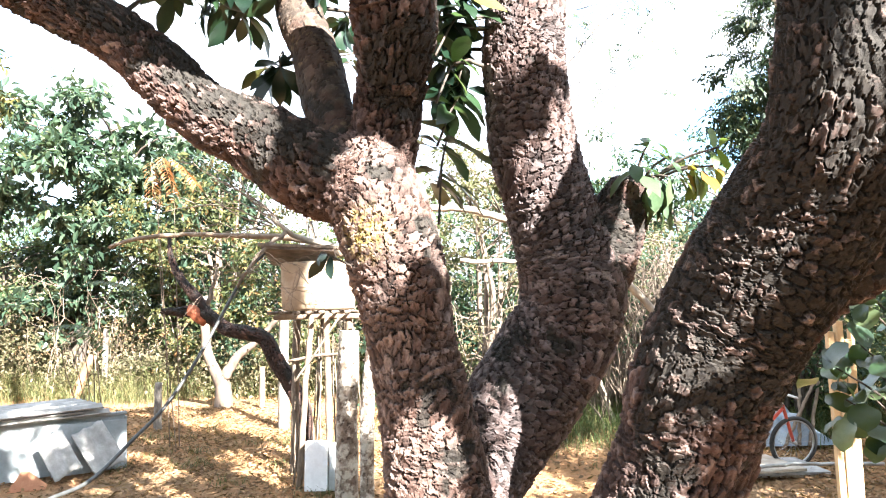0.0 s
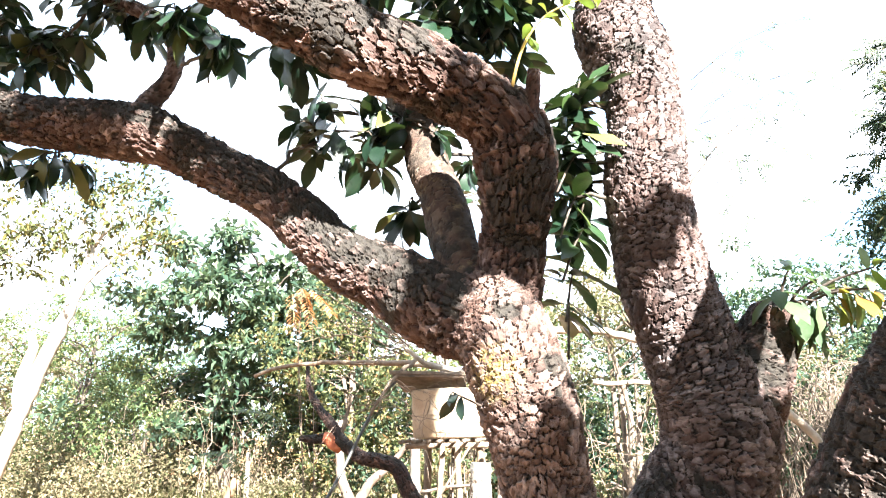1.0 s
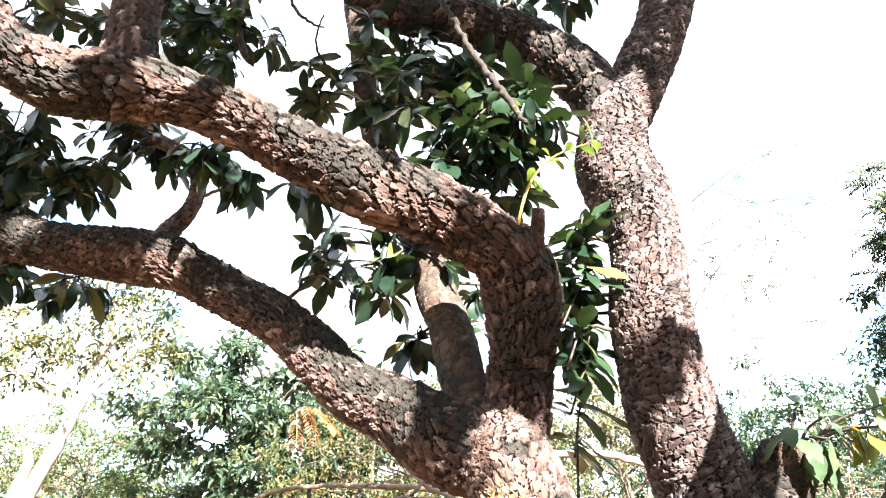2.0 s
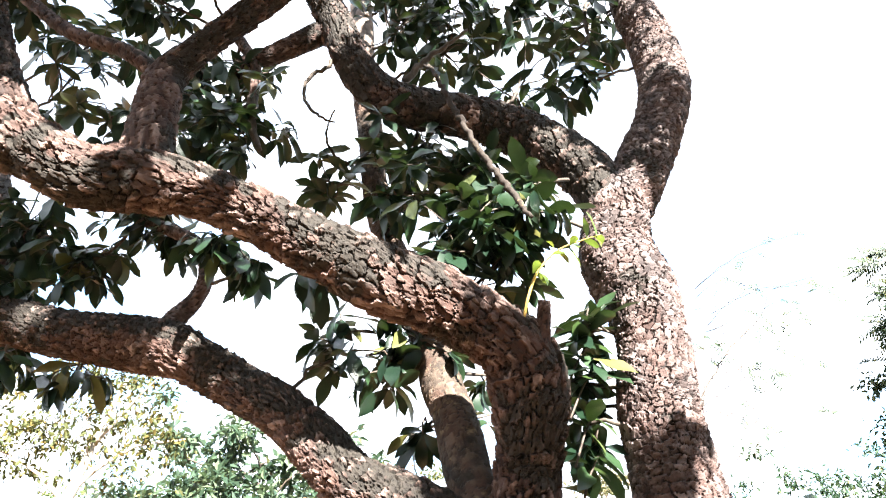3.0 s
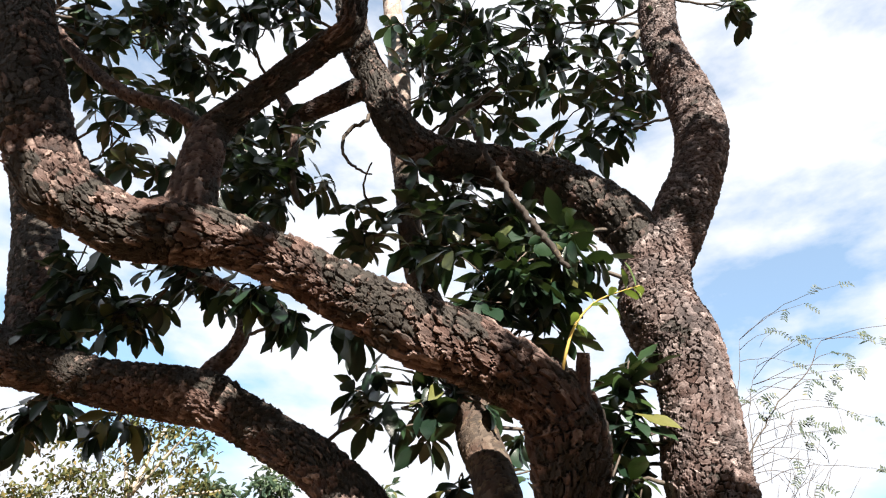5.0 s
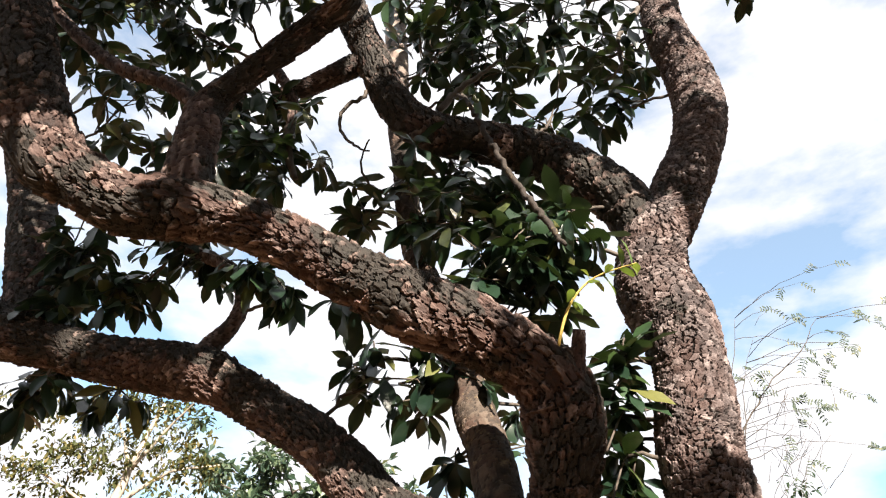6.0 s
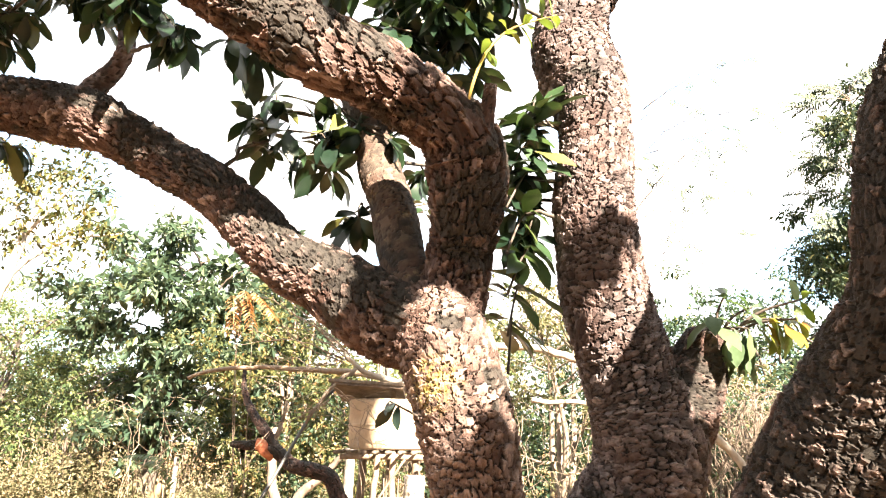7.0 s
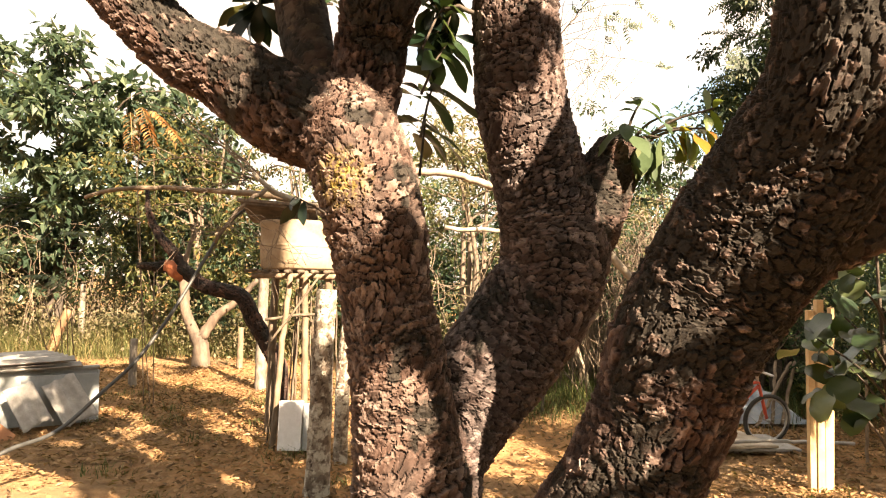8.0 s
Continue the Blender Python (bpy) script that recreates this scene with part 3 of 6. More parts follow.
# ---- the great tree: rows of x, y, z, radius ----
BOUGHS = {
    "left_stem": [(0.1, 2.5, -0.1, 0.3), (0.02, 2.54, 0.45, 0.22), (-0.001, 2.55, 0.789, 0.2), (-0.018, 2.55, 0.925, 0.184), (-0.061, 2.56, 1.217, 0.168), (-0.111, 2.57, 1.475, 0.16), (-0.153, 2.58, 1.717, 0.178), (-0.211, 2.6, 1.923, 0.186), (-0.29, 2.65, 2.13, 0.165), (-0.35, 2.67, 2.25, 0.1)],
    "low_limb": [(-0.2, 2.62, 2, 0.13), (-0.4, 2.67, 2.1, 0.165), (-0.556, 2.708, 2.18, 0.17), (-0.728, 2.744, 2.292, 0.145), (-0.887, 2.764, 2.369, 0.131), (-1.011, 2.78, 2.462, 0.123), (-1.12, 2.812, 2.573, 0.13), (-1.296, 2.85, 2.733, 0.119), (-1.447, 2.89, 2.84, 0.116), (-1.691, 2.95, 2.985, 0.121), (-1.898, 2.95, 3.111, 0.122), (-2.079, 2.95, 3.208, 0.143), (-2.291, 2.98, 3.267, 0.154), (-2.641, 2.95, 3.323, 0.137), (-3.003, 2.9, 3.408, 0.132), (-3.331, 2.8, 3.47, 0.145), (-3.62, 2.75, 3.6, 0.15), (-4.1, 2.6, 3.8, 0.14)],
    "low_limb_fork": [(-3.29, 2.82, 3.42, 0.12), (-3.427, 2.9, 3.692, 0.135), (-3.662, 2.95, 4.218, 0.148), (-3.909, 3, 4.733, 0.15), (-4.237, 3, 5.357, 0.15), (-4.739, 3, 6.345, 0.13)],
    "arching_limb": [(-0.245, 2.64, 1.98, 0.12), (-0.225, 2.68, 2.18, 0.13), (-0.19, 2.67, 2.4, 0.13), (-0.161, 2.614, 2.544, 0.134), (-0.155, 2.58, 2.686, 0.154), (-0.163, 2.55, 2.785, 0.159), (-0.218, 2.49, 2.877, 0.141), (-0.358, 2.414, 2.962, 0.135), (-0.517, 2.328, 3.037, 0.14), (-0.715, 2.264, 3.111, 0.143), (-0.872, 2.216, 3.201, 0.136), (-1.047, 2.16, 3.286, 0.122), (-1.233, 2.08, 3.384, 0.113), (-1.426, 2.02, 3.467, 0.112), (-1.556, 1.98, 3.516, 0.12), (-1.732, 1.9, 3.518, 0.138), (-1.915, 1.82, 3.502, 0.13), (-2.129, 1.74, 3.614, 0.127), (-2.263, 1.7, 3.703, 0.146), (-2.464, 1.64, 4.025, 0.154), (-2.694, 1.6, 4.486, 0.162), (-3.1, 1.55, 5.34, 0.155)],
    "twisted_branch": [(-1.69, 1.9, 3.47, 0.105), (-1.764, 1.95, 3.97, 0.1), (-1.8, 2, 4.24, 0.089), (-1.681, 2, 4.399, 0.07), (-1.489, 2, 4.575, 0.068), (-1.276, 2, 4.779, 0.069), (-1.09, 1.95, 4.882, 0.068), (-1.106, 1.9, 5.356, 0.06)],
    "side_branch": [(-1.83, 2, 4.25, 0.046), (-2.055, 1.95, 4.431, 0.039), (-2.38, 1.9, 4.588, 0.036), (-2.768, 1.85, 4.946, 0.034), (-3.158, 1.8, 5.407, 0.03)],
    "middle_stem": [(0.12, 2.56, -0.1, 0.28), (0.05, 2.65, 0.45, 0.21), (0.07, 2.74, 0.765, 0.168), (0.19, 2.81, 0.974, 0.178), (0.353, 2.9, 1.18, 0.195), (0.506, 2.95, 1.409, 0.208), (0.568, 2.98, 1.599, 0.225), (0.57, 3, 1.792, 0.222), (0.505, 3, 2.009, 0.196), (0.439, 2.97, 2.244, 0.188), (0.405, 2.95, 2.48, 0.184), (0.385, 2.95, 2.704, 0.18), (0.409, 2.95, 2.925, 0.171), (0.415, 2.966, 3.089, 0.168), (0.393, 2.988, 3.317, 0.194), (0.336, 3, 3.532, 0.19), (0.355, 3, 3.747, 0.168), (0.4, 3.01, 3.95, 0.15), (0.45, 3.02, 4.08, 0.1)],
    "crotch": [(0.04, 2.66, 0.5, 0.2), (0.085, 2.73, 0.8, 0.172), (0.16, 2.79, 1.0, 0.165), (0.25, 2.83, 1.2, 0.165), (0.35, 2.9, 1.36, 0.155), (0.45, 2.94, 1.52, 0.14), (0.53, 2.97, 1.66, 0.09)],
    "dark_limb": [(0.37, 3, 3.78, 0.145), (0.256, 3, 4.066, 0.148), (0.063, 3, 4.307, 0.146), (-0.189, 3, 4.509, 0.142), (-0.528, 2.95, 4.646, 0.13), (-0.884, 2.9, 4.768, 0.126), (-1.113, 2.85, 5.026, 0.119), (-1.292, 2.8, 5.467, 0.113), (-1.447, 2.7, 5.89, 0.111), (-1.506, 2.6, 6.478, 0.1)],
    "bowed_limb": [(0.41, 3.02, 3.84, 0.145), (0.568, 3.05, 4.176, 0.15), (0.71, 3.1, 4.498, 0.15), (0.801, 3.15, 4.864, 0.154), (0.797, 3.2, 5.296, 0.15), (0.733, 3.25, 5.799, 0.138), (0.796, 3.3, 6.482, 0.13), (0.903, 3.3, 7.094, 0.12)],
    "stub_limb": [(0.62, 2.99, 1.66, 0.17), (0.70, 3, 1.8, 0.16), (0.77, 3, 1.93, 0.135), (0.82, 2.99, 2.05, 0.11), (0.86, 2.98, 2.13, 0.08), (0.87, 2.97, 2.16, 0.03)],
    "right_stem": [(0.3, 2.45, -0.1, 0.3), (0.47, 2.38, 0.45, 0.25), (0.655, 2.3, 0.853, 0.212), (0.757, 2.25, 1.111, 0.203), (0.803, 2.2, 1.327, 0.211), (0.897, 2.15, 1.536, 0.224), (0.985, 2.05, 1.715, 0.22), (1.033, 1.95, 1.862, 0.201), (1.053, 1.85, 2.007, 0.178), (1.064, 1.8, 2.138, 0.167), (1.093, 1.8, 2.284, 0.161), (1.18, 1.85, 2.583, 0.15), (1.42, 1.85, 3.1, 0.13)],
    "right_limb": [(1.33, 1.85, 2.9, 0.118), (1.42, 1.85, 3.1, 0.13), (1.95, 1.6, 3.8, 0.12), (2.4, 0.9, 4.6, 0.09)],
    "outer_limb": [(0.95, 2.12, 1.6, 0.15), (1.232, 2.07, 1.736, 0.142), (1.473, 2.1, 1.831, 0.134), (1.883, 2.2, 2.035, 0.124), (2.5, 2.2, 2.5, 0.11), (3.1, 1.6, 3.3, 0.09)],
    "slim_limb": [(-0.36, 2.72, 2.2, 0.1), (-0.442, 2.78, 2.406, 0.104), (-0.521, 2.9, 2.708, 0.102), (-0.596, 3, 2.898, 0.105), (-0.69, 3.1, 3.213, 0.1), (-1.017, 3.3, 4.048, 0.085), (-1.114, 3.35, 4.455, 0.082), (-1.188, 3.4, 4.966, 0.086), (-1.25, 3.43, 5.3, 0.086)],
    "slim_limb_top": [(-1.24, 3.42, 5.22, 0.084), (-1.286, 3.45, 5.495, 0.086), (-1.386, 3.5, 6.541, 0.092), (-1.558, 3.6, 7.672, 0.09), (-1.684, 3.65, 8.622, 0.08)],
    "cross_branch": [(-1.259, 2.82, 5.359, 0.0905), (-1.39, 2.82, 5.421, 0.0837), (-1.56, 2.8, 5.321, 0.075), (-1.726, 2.78, 5.223, 0.0665), (-1.833, 2.75, 5.187, 0.0584), (-1.917, 2.72, 5.036, 0.0419)],
    "hanging_branch": [(-1.953, 2.75, 5.389, 0.0401), (-1.797, 2.75, 5.095, 0.0346), (-1.764, 2.75, 4.772, 0.0294)],
    "looped_twig": [(-2.16, 2.95, 3.3, 0.06), (-2.104, 2.95, 3.384, 0.06), (-1.995, 2.95, 3.513, 0.046), (-1.97, 2.95, 3.676, 0.041), (-2.054, 2.95, 3.86, 0.04), (-2.233, 2.95, 3.984, 0.04), (-2.498, 2.95, 4.104, 0.034)],
    "broken_stub": [(-0.1, 2.47, 2.8, 0.05), (-0.077, 2.45, 2.9, 0.034), (-0.056, 2.4, 3.02, 0.026)],
}
# relief step, plate width and length, furrow depth
LOOK = {
    "crotch": (0.0052, (0.042, 0.036), 0.013), "right_limb": (0.012, (0.05, 0.06), 0.015),
    "slim_limb_top": (0.012, (0.06, 0.12), 0.003), "cross_branch": (0.008, (0.03, 0.06), 0.008), "hanging_branch": (0.009, (0.025, 0.05), 0.005),
    "left_stem": (0.0046, (0.042, 0.034), 0.015), "low_limb": (0.0054, (0.034, 0.056), 0.018), "arching_limb": (0.0052, (0.040, 0.068), 0.022),
    "middle_stem": (0.0052, (0.046, 0.034), 0.015), "right_stem": (0.0047, (0.036, 0.044), 0.018), "outer_limb": (0.008, (0.044, 0.06), 0.018),
    "dark_limb": (0.0075, (0.045, 0.07), 0.017), "bowed_limb": (0.0066, (0.036, 0.034), 0.013), "stub_limb": (0.007, (0.04, 0.044), 0.013),
    "slim_limb": (0.0075, (0.042, 0.055), 0.006), "twisted_branch": (0.007, (0.026, 0.085), 0.014), "side_branch": (0.009, (0.022, 0.06), 0.007),
    "looped_twig": (0.009, (0.03, 0.04), 0.006), "broken_stub": (0.007, (0.03, 0.05), 0.005), "low_limb_fork": (0.009, (0.044, 0.06), 0.015),
}
# limb moss and painted shade: their share, and their lean to the upper side
MOSS_SHADE = {"left_stem": (0.32, 0.3), "middle_stem": (0.26, 0.1), "right_stem": (0.48, 0.0, 1.2), "twisted_branch": (0.62, 0.1), "outer_limb": (0.62, 0.1), "low_limb": (0.74, 0.32), "low_limb_fork": (0.72, 0.1), "dark_limb": (0.75, 0.15), "stub_limb": (0.72, 0.1), "arching_limb": (0.54, 0.0, 3.62), "slim_limb": (0.25, 0.1), "bowed_limb": (0.30, 0.1)}
tree = thing("great_tree", "large many-stemmed tree with thick plated grey-brown bark", "tree", (0.1, 2.5, 0))
TREE_AT = Vector((0.1, 2.5, 0))


def under_tree(ob):
    """Keep an object built in world coordinates where it is, as a part of the tree."""
    ob.parent = tree
    ob.matrix_parent_inverse = Matrix.Translation(-TREE_AT)
    return ob


SEED = {name: 11 + 17 * k for k, name in enumerate([n for n in BOUGHS if n != "crotch"] + ["crotch"])}
for name, rows in BOUGHS.items():
    step, plate, depth = LOOK[name]
    me = bark_tube(name, rows, step, SEED[name], plate, depth, name in ("stub_limb", "crotch", "broken_stub", "left_stem", "middle_stem"), {"right_stem": 0.6, "middle_stem": 0.8}.get(name, 1.0), {"right_stem": 1.3, "middle_stem": 0.85}.get(name, 1.0), MOSS_SHADE.get(name, (0.40, 0.12)))
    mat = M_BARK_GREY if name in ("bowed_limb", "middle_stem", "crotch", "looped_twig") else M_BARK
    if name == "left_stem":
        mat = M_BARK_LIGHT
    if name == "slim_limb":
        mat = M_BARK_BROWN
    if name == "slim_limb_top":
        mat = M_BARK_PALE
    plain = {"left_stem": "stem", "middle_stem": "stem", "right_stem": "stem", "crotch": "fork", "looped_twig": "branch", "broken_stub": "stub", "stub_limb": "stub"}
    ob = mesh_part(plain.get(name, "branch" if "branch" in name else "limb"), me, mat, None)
    under_tree(ob)

BOUGH_LINE = np.vstack([curve_points(v, 0.08) for k, v in BOUGHS.items() if k not in ("broken_stub", "crotch")])


def nearest_limb(p):
    d = np.linalg.norm(BOUGH_LINE[:, :3] - np.asarray(p), axis=1)
    return BOUGH_LINE[int(np.argmin(d)), :3]


# ---- foliage of the great tree ----
# clumps: centre, spread, rosettes, how far the leaves hang (0 to 1)
CLUMPS = [
    [(-3.47, 2.1, 5.67), 0.40, 9, 0.6], [(-3.16, 2.2, 5.71), 0.35, 8, 0.6], [(-2.72, 2.2, 5.59), 0.30, 8, 0.7], [(-2.42, 2.4, 5.5), 0.25, 5, 0.7],
    [(-2.04, 2.3, 5.75), 0.25, 7, 0.9], [(-1.69, 2.3, 5.7), 0.25, 7, 0.9], [(-2.68, 2.2, 6.0), 0.4, 8, 0.7], [(-3.1, 2.1, 6.2), 0.5, 8, 0.6],
    [(-3.34, 2.9, 5.5), 0.3, 6, 0.4], [(-2.87, 2.8, 4.96), 0.32, 9, 0.4], [(-2.09, 2.8, 4.76), 0.28, 8, 0.5], [(-1.85, 2.8, 4.52), 0.25, 7, 0.5],
    [(-1.87, 2.9, 5.08), 0.3, 7, 0.4], [(-2.33, 2.9, 5.23), 0.3, 8, 0.4], [(-3.3, 2.9, 5.82), 0.35, 6, 0.4],
    [(-1.37, 3.3, 4.46), 0.2, 5, 0.3], [(-0.82, 3.0, 4.15), 0.26, 9, 0.4], [(-0.48, 2.8, 4.03), 0.25, 9, 0.5], [(-0.29, 2.7, 3.71), 0.2, 8, 0.6],
    [(-0.17, 2.7, 3.83), 0.2, 7, 0.6], [(-0.46, 2.8, 3.52), 0.22, 8, 0.5], [(-0.78, 3.1, 4.54), 0.25, 7, 0.4], [(-0.26, 2.8, 3.49), 0.18, 6, 0.5],
    [(-0.75, 3.3, 6.49), 0.42, 10, 0.6], [(-0.29, 3.3, 6.21), 0.42, 11, 0.6], [(0.17, 3.4, 6.44), 0.4, 9, 0.6], [(0.31, 3.4, 5.71), 0.3, 8, 0.6],
    [(-0.06, 3.2, 5.1), 0.3, 8, 0.6], [(-0.88, 3.1, 5.78), 0.35, 9, 0.5],
]
CLUMPS_B = [
    [(-0.52, 3.2, 5.55), 0.32, 10, 0.5], [(0.36, 3.3, 5.11), 0.2, 4, 0.8], [(-1.03, 3.2, 6.67), 0.4, 8, 0.5],
    [(-3.04, 2.9, 4.01), 0.25, 7, 0.7], [(-3.14, 2.9, 3.66), 0.2, 6, 0.8], [(-2.76, 2.95, 3.86), 0.2, 6, 0.8], [(-2.4, 3.0, 4.08), 0.18, 6, 0.8],
    [(-3.09, 2.95, 3.18), 0.22, 7, 0.9], [(-2.65, 3.0, 3.15), 0.16, 4, 0.9], [(-3.27, 2.9, 4.18), 0.3, 7, 0.7], [(-2.59, 2.9, 4.26), 0.25, 6, 0.6],
    [(-1.13, 3.0, 3.25), 0.14, 3, 0.6], [(-0.91, 3.0, 2.97), 0.18, 4, 0.6], [(-0.86, 3.0, 3.31), 0.18, 4, 0.5], [(-0.68, 3.0, 2.71), 0.14, 2, 0.6], [(-1.0, 3.0, 3.1), 0.16, 2, 0.6],
    [(0.15, 2.88, 3.10), 0.10, 2, 0.3], [(0.13, 2.86, 2.88), 0.09, 2, 0.4], [(-0.60, 2.95, 3.12), 0.14, 2, 0.7], [(-1.15, 3.0, 3.10), 0.14, 2, 0.7], [(-0.36, 3.1, 2.98), 0.10, 2, 0.6], [(-0.40, 3.1, 2.74), 0.08, 1, 0.6], [(-0.50, 3.1, 3.20), 0.10, 2, 0.6], [(-1.56, 2.7, 3.56), 0.16, 5, 1.0], [(-1.16, 2.6, 3.42), 0.12, 3, 1.0], [(-1.76, 2.7, 3.72), 0.16, 4, 0.9],
    [(1.43, 3.5, 6.5), 0.16, 3, 0.8], [(-0.5, 3.2, 5.98), 0.3, 4, 0.7], [(0.12, 3.2, 5.75), 0.28, 3, 0.7],
    [(0.08, 2.95, 3.08), 0.09, 2, 0.35], [(0.08, 2.95, 2.88), 0.09, 2, 0.35], [(0.03, 2.95, 2.71), 0.09, 2, 0.35], [(0.08, 2.95, 2.63), 0.09, 2, 0.35],
]
# gaps cut in the unseen crown towards the sun, by the bark that they light: place and width
SUN_SPOTS = {
    "arching_limb": [(-2.20, 1.60, 3.78, 0.06), (-1.86, 1.73, 3.57, 0.05), (-1.50, 1.90, 3.58, 0.06), (-1.18, 2.00, 3.45, 0.05), (-1.00, 2.08, 3.36, 0.05), (-0.81, 2.12, 3.28, 0.06), (-0.45, 2.23, 3.11, 0.03), (-0.93, 2.07, 3.17, 0.05), (-1.98, 1.63, 3.52, 0.04), (-2.11, 1.56, 3.64, 0.04), (-0.2, 2.56, 2.1, 0.07)],
    "middle_stem": [(0.37, 2.87, 3.84, 0.1), (0.41, 2.87, 3.63, 0.04), (0.28, 2.83, 3.43, 0.03), (0.3, 2.82, 2.85, 0.05), (0.33, 2.79, 2.7, 0.03), (0.39, 2.79, 2.81, 0.09), (0.29, 2.81, 2.71, 0.04)],
    "bowed_limb": [(0.75, 3.17, 6.16, 0.07), (0.86, 3.05, 4.95, 0.05), (0.87, 3.09, 5.3, 0.04)],
    "dark_limb": [(-0.04, 2.89, 4.19, 0.04), (0.1, 2.91, 4.0, 0.06)],
    "low_limb": [(-2.03, 2.83, 3.17, 0.05), (-2.9, 2.81, 3.43, 0.03), (-0.12, 2.53, 1.99, 0.06)],
    "slim_limb": [(-1.02, 3.23, 4.04, 0.04)],
    "left_stem": [(-0.16, 2.43, 1.86, 0.06), (-0.07, 2.46, 1.81, 0.04), (-0.18, 2.42, 1.75, 0.03), (-0.28, 2.51, 2.11, 0.03), (-0.11, 2.41, 1.11, 0.06), (-0.06, 2.39, 1.02, 0.05), (-0.16, 2.46, 1.0, 0.04), (-0.07, 2.4, 0.93, 0.05), (-0.13, 2.4, 0.89, 0.05), (-0.06, 2.41, 1.1, 0.04), (-0.17, 2.41, 1.0, 0.03)],
    "right_stem": [(0.75, 1.97, 1.62, 0.04), (0.62, 2.07, 1.34, 0.04), (0.60, 2.08, 1.05, 0.03), (0.96, 1.65, 2.11, 0.03), (1.07, 1.68, 2.30, 0.03)],
    "leaves_by_the_stub": [(1.0, 2.78, 2.1, 0.08)],
    "soil_and_tank": [(-3.0, 7.0, 0.0, 0.5), (-4.0, 5.0, 0.0, 0.35), (-3.0, 5.3, 0.0, 0.4), (-2.2, 6.4, 0.0, 0.3), (0.1, 5.2, 0.0, 0.4), (-0.93, 6.2, 1.85, 0.16), (-1.2, 6.3, 0.4, 0.25), (-1.72, 11.91, 0.0, 0.28), (-2.34, 9.45, 0.0, 0.28), (-2.01, 6.56, 0.0, 0.28), (-0.91, 8.31, 0.0, 0.28), (-1.1, 5.49, 0.0, 0.28), (-4.41, 12.4, 0.0, 0.28), (-3.69, 13.4, 0.0, 0.28), (-2.71, 7.0, 0.0, 0.28), (0.8, 5.88, 0.0, 0.28), (1.28, 7.19, 0.0, 0.28)],
}


def sunward_clumps():
    """Unseen crown clumps, added over and behind the eye between the stems and the sun to shade them."""
    rng = np.random.default_rng(17)
    out = []
    for p in BOUGH_LINE[::4]:
        if p[2] < 0.5 or p[2] > 4.9 or p[0] < -3.6 or p[1] < 1.2 or rng.random() < 0.12:
            continue
        c = p[:3] + np.array(S_DIR) * rng.uniform(2.4, 3.7) + rng.normal(0, 0.16, 3)
        out.append([tuple(c), 0.42, 34, 0.5])
    for centre, *_ in CLUMPS + CLUMPS_B:
        if centre[2] > 4.9:
            out.append([tuple(np.array(centre) + np.array(S_DIR) * rng.uniform(1.9, 2.7)), 0.42, 15, 0.5])
    for _ in range(16):
        out.append([(rng.uniform(-2.4, 2.8), rng.uniform(-0.9, 0.3), rng.uniform(4.0, 4.8)), 0.5, 12, 0.5])
    return out


CLUMPS_C = sunward_clumps()
# more unseen leaf clumps, added to darken the right stem
CLUMPS_C += [[(1.5, 1.0, 3.6), 0.4, 14, 0.5], [(2.0, 1.3, 3.9), 0.4, 14, 0.5], [(1.3, 0.6, 3.9), 0.4, 14, 0.5], [(1.9, 0.6, 3.5), 0.4, 14, 0.5], [(2.5, 1.2, 3.4), 0.4, 14, 0.6], [(2.4, 1.2, 2.5), 0.35, 12, 0.8],
             [(2.6, 1.5, 1.8), 0.35, 12, 0.8], [(2.3, 0.8, 2.9), 0.35, 12, 0.7], [(2.7, 0.7, 1.5), 0.35, 12, 0.8], [(2.8, 0.2, 2.4), 0.4, 12, 0.7], [(2.5, -0.4, 3.1), 0.4, 12, 0.7]]
LEAVES = [leaf_shape(l, w, f, c) for l, w, f, c in ((0.21, 0.080, 0.25, 0.35), (0.18, 0.072, 0.35, 0.6), (0.235, 0.086, 0.15, 0.2), (0.19, 0.072, 0.3, 0.9), (0.13, 0.055, 0.4, 0.5))]


def leaf_frame(out, up):
    out = out / np.linalg.norm(out)
    side = np.cross(up, out)
    side /= max(1e-6, np.linalg.norm(side))
    return np.stack([out, side, np.cross(out, side)], -1)


def rosette(rng, centre, axis, hang, count, size=1.0):
    """Places of the leaves round a twig's end: pairs of rotation and origin."""
    a = axis / np.linalg.norm(axis)
    p = np.cross(a, rng.normal(size=3))
    p /= np.linalg.norm(p)
    q = np.cross(a, p)
    for i in range(count):
        ang = i * 2.399 + rng.normal(0, 0.25)
        out = math.cos(ang) * p + math.sin(ang) * q + a * rng.uniform(0.1, 0.8)
        out = out + np.array([0, 0, -1.5 * hang * rng.uniform(0.5, 1.1)])
        up = np.array([0, 0, 1.0]) + rng.normal(0, 0.35, 3) + 0.6 * a
        s = size * rng.uniform(0.72, 1.12)
        yield leaf_frame(out, up) * s, centre - a * (0.012 * i)


GAP = np.vstack([np.array(rows) for rows in SUN_SPOTS.values()])


def in_gap(p, more):
    """Whether a place lies in the way of the sun to one of the lit spots."""
    w = np.cross(np.asarray(p) - GAP[:, :3], np.array(S_DIR))
    return bool((np.linalg.norm(w, axis=1) < GAP[:, 3] + more).any())


def foliage():
    rng = np.random.default_rng(5)
    soup, twigs, singles = Soup(), Soup(), []
    for group, clumps in enumerate((CLUMPS, CLUMPS_B, CLUMPS_C)):
        for centre, spread, count, hang in clumps:
            centre = np.array(centre)
            root = nearest_limb(centre) if group < 2 else centre + np.array([0, 0.2, -0.3])
            mid = centre * 0.6 + root * 0.4 + rng.normal(0, 0.05, 3)
